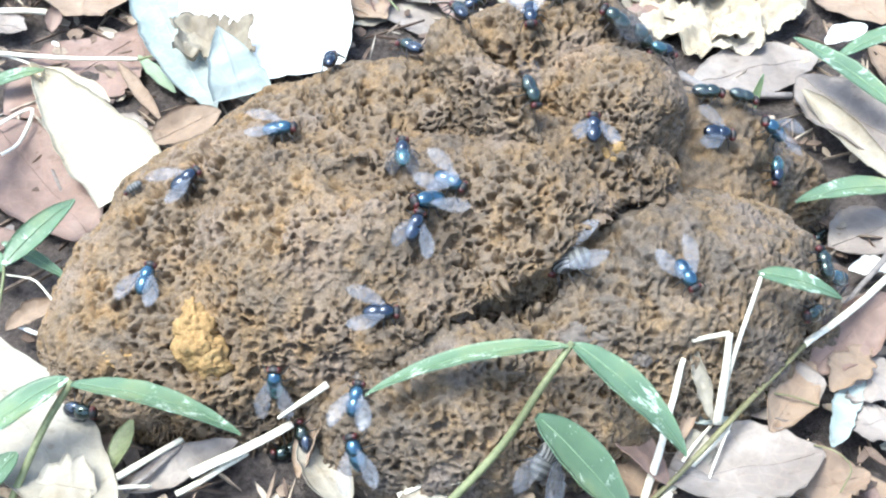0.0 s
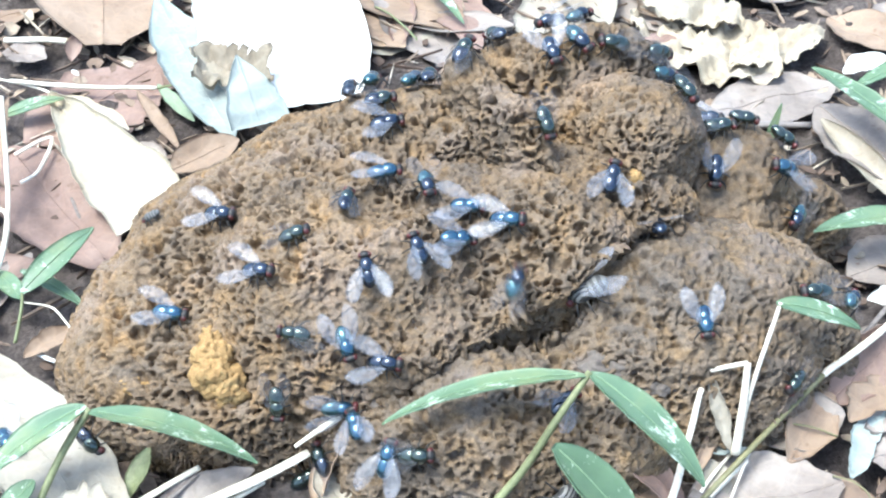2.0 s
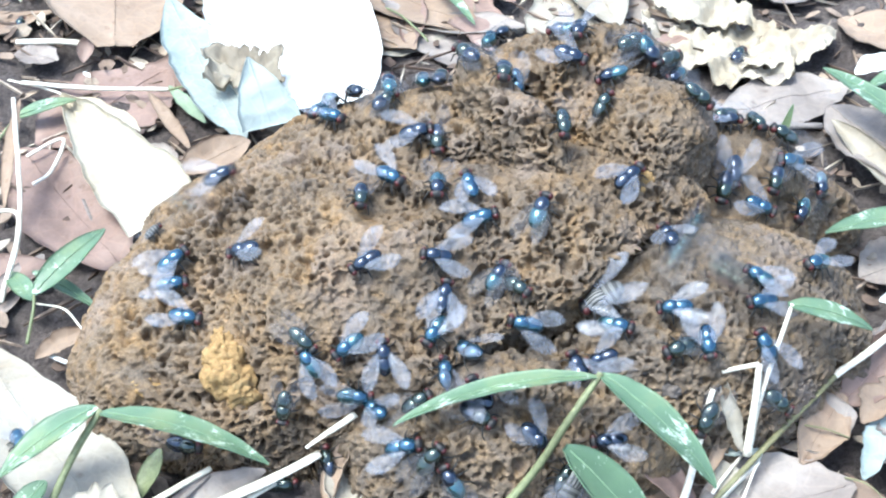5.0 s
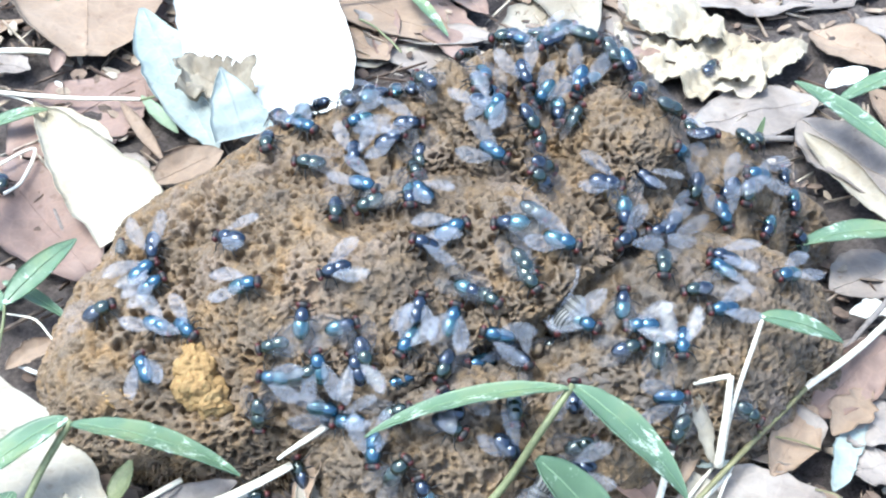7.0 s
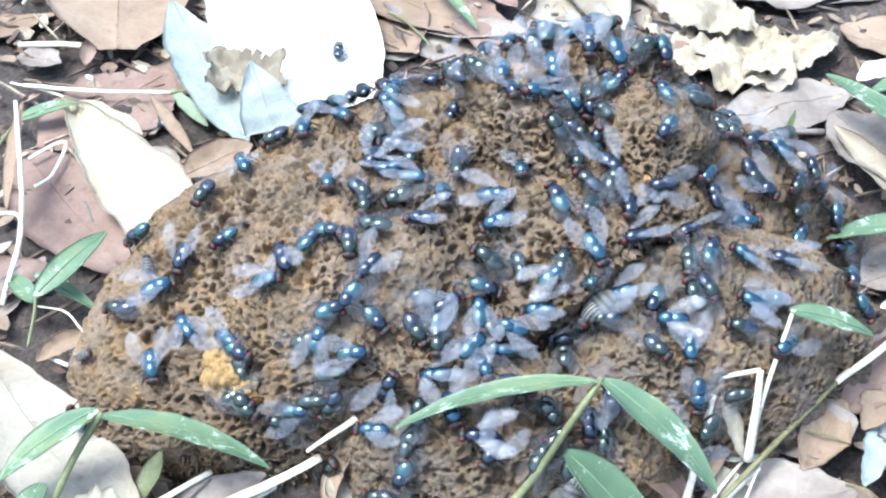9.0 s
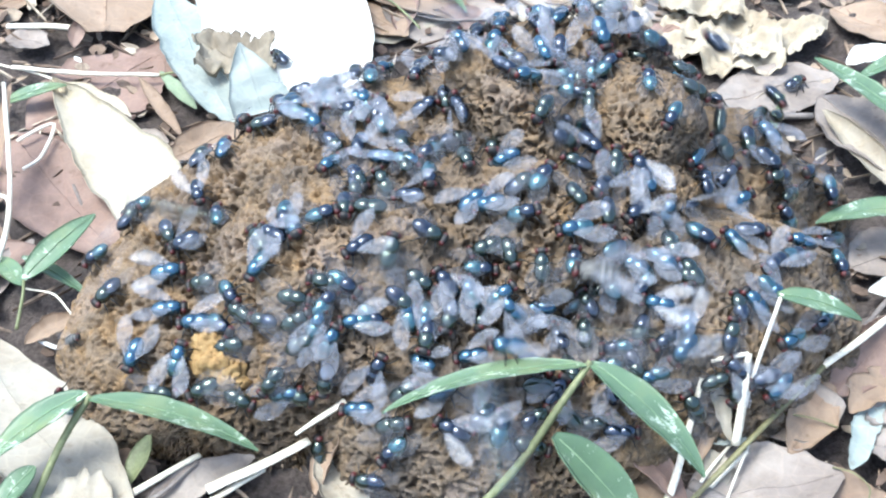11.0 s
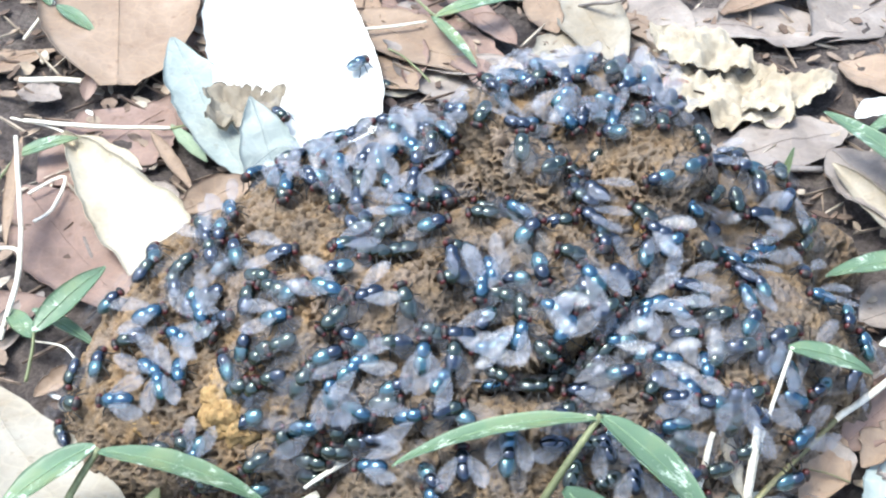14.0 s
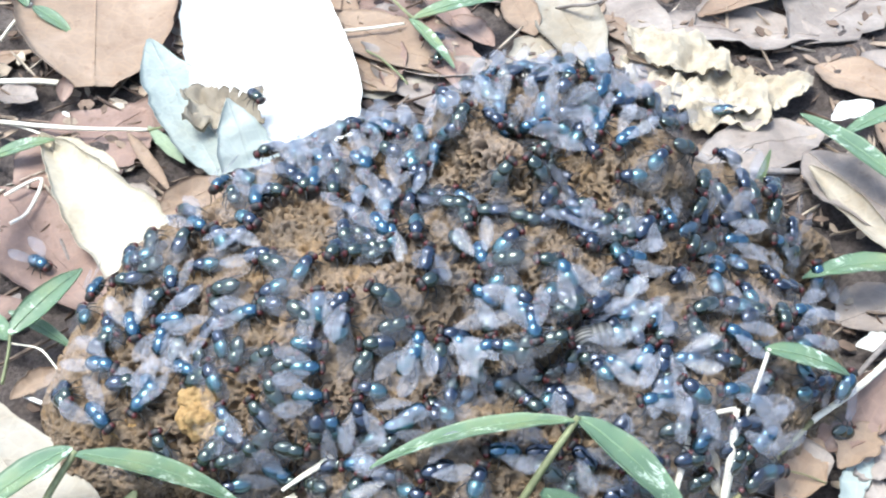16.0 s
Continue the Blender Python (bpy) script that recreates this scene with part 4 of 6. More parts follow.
def fly_path(stops, rng):
    """Rows for walk(): it sits and fidgets, walks short ways, and hops or flies long ones. stops: (seconds, x, y, z, heading)."""
    rows = []

    def add(t, m):
        if not rows or t - rows[-1][0] > 0.05:
            rows.append((t, m))

    def blend(a, b, f, rise=0.0):
        q = a.to_quaternion().slerp(b.to_quaternion(), f)
        p = a.translation.lerp(b.translation, f) + Vector((0, 0, rise))
        return Matrix.LocRotScale(p, q, None)

    def fidget(m, shift, turn):
        return m @ pose(rng.gauss(0, shift), rng.gauss(0, shift), 0, 0, 0, rng.gauss(0, turn))

    places = [(s[0], perch(*s[1:])) for s in stops]
    add(*places[0])
    for (t0, a), (t1, b) in zip(places, places[1:]):
        way = (a.translation - b.translation).length
        span = t1 - t0
        turn = math.degrees(a.to_quaternion().rotation_difference(b.to_quaternion()).angle)
        turn = min(turn, 360 - turn)
        if way > 0.011 or (turn > 100 and way > 0.004):
            time = min(0.22 + way * 1.1, 0.55, span * 0.8)
            go = t0 + (span - time) * rng.uniform(0.15, 0.9)
            for t in np.arange(t0 + 0.5, go - 0.25, 0.6):
                if abs(a.translation.x) < 0.15:
                    add(t, fidget(a, 0.0002, 5))
            rise = min(0.004 + way * 0.3, 0.06)
            add(go, a)
            for f in (0.25, 0.5, 0.75):
                add(go + time * f, blend(a, b, f, rise * (1 - (2 * f - 1) ** 2)))
            add(go + time, b)
            for t in np.arange(go + time + 0.5, t1 - 0.25, 0.6):
                add(t, fidget(b, 0.0002, 5))
        else:
            n = max(2, int(span / 0.45), int(turn / 60) + 1) if abs(a.translation.x) + abs(a.translation.y) < 0.3 else 1
            for k in range(1, n):
                f = step(0.15, 0.85, k / n)
                add(t0 + span * k / n, fidget(blend(a, b, float(f)), 0.00018, 4))
        if t1 - rows[-1][0] <= 0.05:
            rows.pop()
        rows.append((t1, b))
    return rows


def fly(model, *stops):
    """One fly of that model, which lives through the given stops."""
    rng = random.Random(len(used_models) * 31 + 7)
    if model not in used_models:
        ob = MODELS[model]
    else:
        ob = copy_thing(MODELS[model], Matrix())
    used_models.add(model)
    used_models.add(len(used_models))
    size = MODELS[model].scale[0] * (1 if ob is MODELS[model] else rng.uniform(0.92, 1.08))
    if ob is not MODELS[model]:
        ob.scale = (size, size, size)
    stops = list(stops)
    if stops[0][0] > 0:
        a = rng.uniform(0, 6.283)
        away = (620 * math.cos(a), 620 * math.sin(a) + 60, 4, math.degrees(a) + 180)
        wait = max(t for t in WATCHES if t < stops[0][0])
        stops[:0] = [(0, *away)] + ([(wait, *away)] if wait > 0 else [])
    if stops[-1][0] < 16:
        if stops[-1][0] < 15.4:
            a = rng.uniform(0, 6.283)
            stops.append((16, 620 * math.cos(a), 620 * math.sin(a) + 60, 4, math.degrees(a)))
        else:
            stops.append((16, *stops[-1][1:]))
    SWARM_LIST.append((ob, stops, rng))


bpy.context.view_layer.update()


fly("b", (0, -39, 21, 47, -0), (1.5, -18, 12, 47, 6), (3.5, -20, 11, 50, -61), (7, -19, 12, 50, -32), (9, -20, 17, 48, 0), (12.5, -19, 12, 50, -31), (14, -16, 18, 49, -42), (16, -16, 10, 50, -61))
fly("i", (0, -61, 13, 38, 39), (1.5, -56, 11, 38, -10), (3.5, -56, 18, 41, 50), (7, -68, 8, 35, -94), (9, -67, 5, 31, -114), (12.5, -61, 3, 32, 170), (14, -59, 1, 35, -179), (16, -60, 1, 35, -158))
fly("s", (0, -74, 16, 34, -169), (1.5, -74, 16, 34, -174), (3.5, -76, 12, 33, 6), (7, -77, 10, 33, 96), (9, -77, 3, 31, 97))
fly("b", (0, -69, -10, 28, 76), (1.5, -68, -11, 27, 5), (3.5, -67, -12, 26, -20), (7, -66, -11, 26, -29), (9, -66, -14, 27, 118), (12.5, -69, -13, 26, -56), (14, -66, -16, 25, -84), (16, -67, -19, 23, -56))
fly("t", (0, -37, -32, 20, 83), (1.5, -28, -32, 21, -15), (3.5, -26, -31, 24, -29), (7, -27, -31, 24, -30), (9, -39, -32, 21, 32), (12.5, -27, -21, 38, -27), (14, -25, -30, 30, -41), (16, -25, -30, 27, 93))
fly("i", (0, -14, -26, 33, -0), (1.5, -16, -30, 31, -20), (3.5, -20, -28, 31, 92), (7, -19, -28, 31, 102), (9, -18, -32, 28, 62), (12.5, -23, -30, 28, 176), (14, -20, -31, 24, 151), (16, -19, -30, 29, 92))
fly("b", (0, -19, -41, 21, 77), (1.5, -22, -40, 20, 97), (3.5, -20, -37, 21, 121), (7, -20, -37, 22, 170), (9, -21, -40, 21, 171), (12.5, -22, -39, 21, 176), (14, -21, -40, 21, 171), (16, -19, -39, 21, -179))
fly("b", (0, -18, -48, 13, 81), (1.5, -16, -46, 18, 66), (3.5, -15, -45, 19, 61), (7, -14, -42, 20, -101), (9, -4, -38, 26, -79), (12.5, -3, -38, 26, 73), (14, -36, -30, 26, 39), (16, -38, -30, 15, -70))
fly("n", (0, -29, -40, 9, 48), (1.5, -29, -39, 11, 46), (3.5, -29, -38, 9, 46), (7, -29, -38, 9, 46), (9, -19, -49, 11, 176), (12.5, -23, -32, 20, -69), (14, -25, -32, 23, 133), (16, -26, -33, 18, 54))
fly("g", (0, -36, -37, 1, -76), (1.5, -36, -37, 1, -57), (3.5, -36, -37, 1, -81), (7, -44, -36, 2, -45), (9, -30, -39, 8, 28), (12.5, -30, -39, 9, 47), (14, -35, -33, 14, -15), (16, -36, -34, 14, -52))
fly("i", (0, -7, -10, 45, 86), (1.5, -10, -9, 46, 110), (3.5, -10, -12, 44, -169), (7, -5, -5, 47, 170), (9, -11, -2, 48, 175), (12.5, -11, 5, 47, 149), (14, -6, -1, 48, 119), (16, -7, -1, 48, 91))
fly("b", (0, 2, 5, 44, -32), (1.5, 1, 4, 47, -5), (3.5, 2, 8, 48, 90), (7, -5, 10, 49, 130), (9, 6, 0, 48, -158), (12.5, 7, -0, 48, -179), (14, 5, -2, 46, -82), (16, 8, 1, 48, -82))
fly("b", (0, -4, -4, 47, -159), (1.5, -2, -5, 45, 11), (3.5, 0, -27, 29, 130), (7, 7, -19, 27, 160), (9, 6, -25, 29, -180), (12.5, 12, -38, 22, -169), (14, 8, -37, 28, 90), (16, 11, -37, 24, -179))
fly("c", (0, -9, 9, 50, 91), (1.5, -8, 9, 50, -80), (3.5, -8, 9, 50, -89), (7, -8, 9, 50, -89), (9, -7, 7, 49, -80), (12.5, -8, 9, 50, -89), (14, -9, 9, 50, 21), (16, -8, 9, 50, -89))
fly("i", (0, -27, 44, 51, 95), (1.5, -27, 44, 51, 88), (3.5, -27, 44, 51, 116), (7, -30, 47, 48, 133), (9, -30, 47, 48, 108), (12.5, -30, 47, 48, 170), (14, -56, -7, 35, 1), (16, -53, -11, 37, 22))
fly("n", (0, -8, 46, 53, 133), (1.5, -8, 46, 53, 77), (3.5, -8, 46, 53, 82), (7, -8, 46, 53, 86), (9, -9, 49, 51, 13), (12.5, -11, 48, 52, 93), (14, -13, 50, 50, 89), (16, -11, 48, 52, 91))
fly("n", (0, 3, 44, 65, 99), (1.5, 1, 40, 65, 61), (3.5, 1, 41, 66, 122), (7, -2, 39, 62, 137), (9, -2, 39, 62, 126), (12.5, 1, 41, 66, 103), (14, 3, 44, 65, 116), (16, 5, 56, 58, 113))
fly("n", (0, 9, 61, 57, 11), (1.5, 10, 53, 61, 139), (3.5, 9, 61, 57, 96), (7, 16, 54, 63, 179), (9, 15, 51, 63, -91), (12.5, 13, 43, 60, 128), (14, 16, 49, 62, 25), (16, 15, 52, 63, -153))
fly("i", (0, 22, 46, 63, -92), (1.5, 23, 45, 61, -83), (3.5, 25, 44, 63, 0), (7, 20, 43, 61, -82), (9, 20, 40, 60, -91), (12.5, 25, 44, 63, -91), (14, 23, 48, 64, -83), (16, 22, 49, 64, -157))
fly("c", (0, 29, 52, 64, 0), (1.5, 29, 47, 65, -45), (3.5, 42, 49, 61, -60), (7, 44, 49, 61, -58), (9, 45, 51, 61, -66), (12.5, 46, 49, 59, 33), (14, 69, 44, 40, -171), (16, 80, 43, 35, -135))
fly("g", (0, 42, 49, 61, 146), (1.5, 37, 49, 63, -169), (3.5, 37, 49, 63, 101), (7, 40, 52, 61, -62), (9, 41, 51, 62, 38), (12.5, 42, 49, 57, 146), (14, 40, 35, 62, 87), (16, 32, 45, 61, 51))
fly("g", (0, 48, 49, 56, -34), (1.5, 47, 51, 59, 9), (3.5, 47, 50, 58, 35), (7, 34, 52, 66, -26), (9, 32, 52, 66, 33), (12.5, 36, 54, 63, -1), (14, 34, 52, 64, 49), (16, 30, 59, 63, 82))
fly("c", (0, 52, 37, 59, 20), (1.5, 49, 49, 54, 0), (3.5, 49, 49, 54, -138), (7, 46, 33, 62, -111), (9, 45, 30, 62, 114), (12.5, 43, 28, 61, 88), (14, 44, 20, 57, -158), (16, 43, 20, 58, -179))
fly("g", (0, 19, 21, 60, -49), (1.5, 18, 20, 60, -54), (3.5, 19, 21, 60, -64), (7, 20, 21, 58, -82), (9, 18, 20, 60, 143), (12.5, 17, 20, 61, -48), (14, 17, 20, 59, 36), (16, 13, 20, 59, 55))
fly("i", (0, 35, 16, 51, 87), (1.5, 35, 12, 49, 78), (3.5, 35, 12, 49, 88), (7, 37, 14, 50, -5), (9, 32, 17, 50, -54), (12.5, 29, 18, 51, -43), (14, 29, 19, 51, 136), (16, 31, 23, 50, -130))
fly("i", (0, 67, 34, 37, -0), (1.5, 63, 32, 37, -95), (3.5, 62, 33, 37, -94), (7, 70, 32, 34, -120), (9, 71, 31, 34, -34), (12.5, 77, 38, 34, -39), (14, 77, 39, 35, 84), (16, 73, 42, 39, -86))
fly("b", (0, 82, 40, 33, 169), (1.5, 79, 39, 32, 175), (3.5, 79, 39, 34, 175), (7, 77, 38, 34, -180), (9, 76, 41, 37, 146), (12.5, 59, 8, 38, 147), (14, 61, 14, 35, 115), (16, 63, 9, 37, 85))
fly("c", (0, 83, 35, 25, -67), (1.5, 83, 33, 22, -96), (3.5, 82, 34, 24, -96), (7, 79, 30, 25, -96), (9, 80, 26, 23, 73), (12.5, 79, 27, 23, -179), (14, 87, 3, 28, -91), (16, 82, -8, 30, 30))
fly("g", (0, 66, 44, 41, -0), (1.5, 64, 42, 41, 0), (3.5, 65, 46, 41, -174), (7, 62, 46, 42, -98), (9, 65, 44, 41, -106), (12.5, 64, 34, 39, 129), (14, 65, 34, 39, -78), (16, 63, 39, 41, -103))
fly("g", (0, 75, 46, 38, -0), (1.5, 71, 48, 39, 0), (3.5, 69, 47, 40, -87), (7, 76, 47, 38, -58), (9, 78, 47, 37, 25), (12.5, 73, 46, 39, 85), (14, 77, 46, 37, 85), (16, 75, 40, 38, -67))
fly("F", (0, 31, -12, 34, -170), (1.5, 31, -12, 34, -164), (3.5, 32, -13, 35, -159), (7, 30, -14, 34, -144))
fly("b", (0, 55, -15, 34, -65), (1.5, 55, -20, 34, -90), (3.5, 53, -24, 31, -89), (7, 54, -22, 33, -99), (9, 49, -23, 31, -94), (12.5, 52, -22, 33, -84), (14, 53, -20, 33, -84), (16, 54, -18, 34, -179))
fly("g", (0, 88, -3, 26, 135), (1.5, 82, -7, 31, -180), (3.5, 46, -25, 30, -93), (7, 48, -22, 29, 86), (9, 50, -14, 38, 111), (12.5, 52, -11, 37, 137), (14, 55, -18, 35, -107), (16, 70, -13, 33, 163))
fly("g", (0, 85, -13, 22, -170), (1.5, 75, -24, 20, -124), (3.5, 68, -24, 27, 170), (7, 68, -29, 20, -47), (9, 59, -29, 24, 30), (12.5, 55, -29, 23, 58), (14, 58, -28, 26, 85), (16, 58, -29, 26, -88))
fly("g", (0, 100, 41, -0, -87), (1.5, 81, 46, 35, 0), (3.5, 78, 45, 36, 174), (7, 80, 51, 35, 62), (9, 80, 51, 35, 56), (12.5, 82, 40, 33, 54), (14, 83, 38, 29, 31), (16, 80, 39, 33, 96))
fly("F", (0, 21, -49, 12, 88), (1.5, 21, -49, 10, 88), (3.5, 21, -49, 12, 89), (7, 20, -47, 14, 89), (9, 22, -47, 13, 88), (12.5, 33, -10, 35, -159), (14, 31, -9, 35, -159), (16, 33, -13, 36, -169))
fly("n", (0, -83, -31, 9, -0), (1.5, -85, -30, 8, -83), (3.5, -65, -33, 11, -19), (7, -80, -7, 27, 22), (9, -81, -8, 26, 170), (12.5, -81, -8, 25, -118), (14, -79, -7, 28, -158), (16, -80, -7, 25, 34))
fly("c", (0, 93, -1, 20, 17), (1.5, 91, -1, 23, 40), (3.5, 88, 44, 24, -96), (7, 89, 43, 22, -67), (9, 93, 43, 16, -67), (12.5, 96, 45, 18, -67), (14, -49, -35, 12, -100), (16, -48, -36, 14, -161))
fly("c", (1.5, -22, 46, 52, 83), (3.5, -21, 42, 54, 99), (7, -19, 43, 53, 81), (9, -21, 42, 54, 123), (12.5, -23, 41, 53, 91), (14, -19, 43, 53, 77), (16, -25, 45, 50, 27))
fly("n", (1.5, -20, 38, 53, 11), (3.5, -21, 36, 52, 23), (7, -23, 41, 53, 109), (9, -27, 46, 51, 108), (12.5, -26, 46, 51, 95), (14, -27, 46, 51, 83), (16, -27, 46, 51, 99))
fly("c", (1.5, -12, 46, 52, 54), (3.5, -12, 46, 52, 98), (7, -12, 46, 52, 89), (9, -19, 35, 51, 108), (12.5, -20, 25, 49, 92), (14, -20, 25, 49, -66), (16, -22, 22, 48, -110))
fly("i", (1.5, -19, 33, 48, 22), (3.5, -14, 29, 50, 11), (7, -13, 30, 50, 23), (9, -19, 27, 49, -180), (12.5, -21, 32, 51, 74), (14, -14, 27, 49, 83), (16, -15, 24, 48, -61))
fly("n", (1.5, -27, 3, 49, 92), (3.5, -27, 7, 48, -87), (7, -26, 6, 48, -88), (9, -26, 6, 48, -88), (12.5, -26, 6, 48, -87), (14, -25, 11, 49, -87), (16, -25, 8, 49, -87))
fly("i", (1.5, -45, -12, 41, -15), (3.5, -52, -6, 39, -169), (7, -48, -0, 43, 159), (9, -42, -8, 43, 105), (12.5, -42, -6, 44, 169), (14, -43, 3, 45, 1), (16, -43, 3, 45, -11))
fly("g", (1.5, -36, -24, 35, -180), (3.5, -37, -25, 34, 21), (7, -37, -24, 35, -159), (9, -37, -25, 35, 32), (12.5, -36, -24, 35, 32), (14, -36, -24, 35, 64), (16, -36, -23, 37, 32))
fly("t", (1.5, -25, -27, 34, -78), (3.5, -27, -26, 34, -87), (7, -27, -27, 31, 93), (9, -26, -26, 32, 9), (12.5, -31, -27, 31, 93), (14, -31, -27, 32, 93), (16, -31, -27, 32, 1))
fly("g", (1.5, -41, -32, 22, -96), (3.5, -42, -29, 19, -96), (7, -41, -32, 22, -96), (9, -43, -33, 18, 136), (12.5, -41, -32, 22, -86), (14, -41, -32, 22, 94), (16, -41, -31, 23, 64))
fly("g", (1.5, -9, -47, 20, 0), (3.5, -8, -48, 20, 46), (7, -9, -47, 19, 45), (9, -12, -42, 19, -117), (12.5, -15, -42, 20, 55), (14, -30, -33, 21, 144), (16, -26, -39, 15, 162))
fly("b", (1.5, -104, -34, 8, -63), (3.5, -104, -33, 7, -63), (7, -67, -23, 25, 106), (9, -73, -22, 23, -84), (12.5, -75, -23, 21, -116), (14, -74, -15, 25, -38), (16, -80, -14, 26, -19))
fly("i", (1.5, -20, -13, 43, 97), (3.5, -23, -12, 45, -148), (7, -24, -12, 46, -158), (9, -23, -12, 45, -127), (12.5, -23, -11, 46, -137), (14, -23, -11, 46, -158), (16, -25, -12, 45, 48))
fly("b", (1.5, 12, 0, 46, 0), (3.5, 6, 0, 47, 159), (7, 2, 1, 46, 22), (9, 5, 7, 49, -7), (12.5, 1, -1, 45, 69), (14, 2, -5, 44, -94), (16, 9, -6, 43, 128))
fly("g", (1.5, -37, -5, 45, 0), (3.5, -12, -37, 25, 21), (7, -10, -37, 26, 8), (9, -11, -38, 25, 72), (12.5, -12, -36, 25, -10), (14, -19, -29, 31, 7), (16, -19, -22, 37, 66))
fly("i", (1.5, 23, 59, 61, -157), (3.5, 27, 50, 64, -83), (7, 27, 50, 65, -149), (9, 28, 48, 64, -92), (12.5, 37, 49, 63, -137))
fly("c", (1.5, 30, 59, 63, 44), (3.5, 22, 52, 66, -152), (7, 24, 55, 66, 93), (9, 19, 52, 65, 46), (12.5, 19, 52, 65, -82), (14, 20, 52, 66, 127), (16, 23, 53, 66, 79))
fly("g", (1.5, 52, 33, 60, -48), (3.5, 52, 31, 59, -23), (7, 52, 31, 59, 3), (9, 52, 31, 59, 13), (12.5, 54, 30, 58, 2), (14, 53, 32, 59, -72), (16, 54, 30, 58, 21))
fly("i", (1.5, 62, 45, 42, 0), (3.5, 63, 45, 42, 0), (7, 65, 44, 41, 11), (9, 70, 42, 40, -139), (12.5, 46, 51, 60, 37), (14, 62, 45, 42, -179), (16, 71, 51, 38, 146))
fly("i", (1.5, 47, 5, 38, 96), (3.5, 46, 0, 41, 96), (7, 44, 5, 38, -149), (9, 35, 7, 46, -92), (12.5, 29, 5, 49, -143), (14, 27, 10, 50, 159), (16, 26, 10, 49, 154))
fly("i", (1.5, 22, -36, 23, 40), (3.5, 20, -26, 26, 129), (7, 29, -31, 24, 88), (9, 31, -33, 23, 102), (12.5, 35, -34, 23, 82), (14, 30, -35, 23, 108), (16, 30, -36, 22, 127))
fly("c", (1.5, 15, -21, 37, 60), (3.5, 6, -10, 37, 103), (7, 6, -10, 37, -31), (9, 2, -12, 39, -21), (12.5, 4, -11, 39, 2), (14, 2, -10, 38, -117), (16, 13, -17, 38, 168))
fly("n", (3.5, -148, 156, -2, 103), (7, -125, 72, 3, -78), (9, -93, 103, -0, 99), (12.5, -79, 12, 31, 34), (14, -78, 11, 33, 40), (16, -76, 8, 33, -178))
fly("i", (3.5, -46, 139, 7, 0), (7, -17, 43, 53, 27), (9, -3, 40, 63, -175), (12.5, -2, 39, 62, 143), (14, -2, 39, 62, 143), (16, 0, 40, 65, 132))
fly("c", (3.5, -37, 40, 48, -46), (7, -35, 46, 46, 113), (9, -34, 46, 47, 125), (12.5, -34, 46, 47, 117), (14, -34, 46, 47, -179), (16, -30, 47, 48, 175))
fly("n", (3.5, -8, 28, 50, -89), (7, -6, 27, 48, -89), (9, -3, 23, 49, -89), (12.5, -3, 23, 47, 86), (14, -7, 24, 47, -178), (16, -7, 21, 47, 154))
fly("b", (3.5, -71, -5, 30, 0), (7, -68, -1, 30, 31), (9, -55, 25, 44, 116), (12.5, -58, 26, 41, 61), (14, -57, 23, 40, -67), (16, -60, 20, 40, -40))
fly("t", (3.5, -35, -29, 31, 84), (7, -36, -27, 29, 170), (9, -34, -25, 35, 74), (12.5, -31, -26, 35, 90), (14, -27, -24, 35, 42), (16, -32, -24, 37, 1))
fly("b", (3.5, -7, -32, 30, 71), (7, -9, -31, 29, 175), (9, -8, -31, 29, -180), (12.5, -8, -33, 28, 121), (14, -13, -32, 30, 21), (16, -8, -31, 29, 21))
fly("t", (3.5, 6, 57, 57, 99), (7, 7, 40, 62, -99), (9, 6, 36, 64, -90), (12.5, 8, 47, 60, 63), (14, 8, 47, 60, 63), (16, 10, 49, 61, 90))
fly("b", (3.5, 11, 43, 57, -99), (7, 13, 42, 56, -91), (9, 13, 41, 55, -91), (12.5, 12, 33, 61, -179), (14, 14, 43, 56, -141), (16, 14, 43, 56, -107))
fly("c", (3.5, 35, 37, 60, 167), (7, 36, 40, 59, -147), (9, 33, 39, 59, 88), (12.5, 30, 40, 58, 88), (14, 29, 42, 60, 147), (16, 29, 41, 59, -65))
fly("n", (3.5, 74, 43, 39, -180), (7, 75, 32, 34, -95), (9, 80, 36, 32, -112), (12.5, 77, 30, 32, -179), (14, 71, 27, 31, 31), (16, 74, 34, 35, -67))
fly("n", (3.5, 62, 28, 34, -94), (7, 62, 31, 36, -103), (9, 68, 33, 37, -57), (12.5, 72, 40, 38, -95), (14, 71, 40, 39, 92), (16, 67, 36, 39, 125))
fly("b", (3.5, 71, 26, 30, 0), (7, 68, 27, 31, -66), (9, 66, 23, 30, 0), (12.5, 68, 25, 30, 64), (14, 71, 26, 30, -159), (16, 70, 28, 32, -179))
fly("c", (3.5, 16, -2, 51, 11), (7, 16, -2, 51, 175), (9, 19, 2, 52, 117), (12.5, 17, 4, 52, 22), (14, 15, 5, 50, 32), (16, 14, 2, 51, 32))
fly("b", (3.5, 47, -16, 36, -174), (7, 45, -18, 35, -180), (9, 45, -18, 35, 175), (12.5, 45, -18, 35, 170), (14, 44, -18, 33, 170), (16, 44, -18, 35, 59))
fly("t", (3.5, 33, -21, 32, -15), (7, 32, -16, 34, -32), (9, 34, -12, 36, -159), (12.5, 34, -15, 35, 77), (14, 34, -14, 35, -179), (16, 38, -19, 33, 149))
fly("t", (3.5, 66, -11, 36, 147), (7, 64, -3, 37, 147), (9, 62, -1, 38, 158), (12.5, 63, -2, 38, 131), (14, 63, -2, 38, 115), (16, 61, 2, 38, 95))
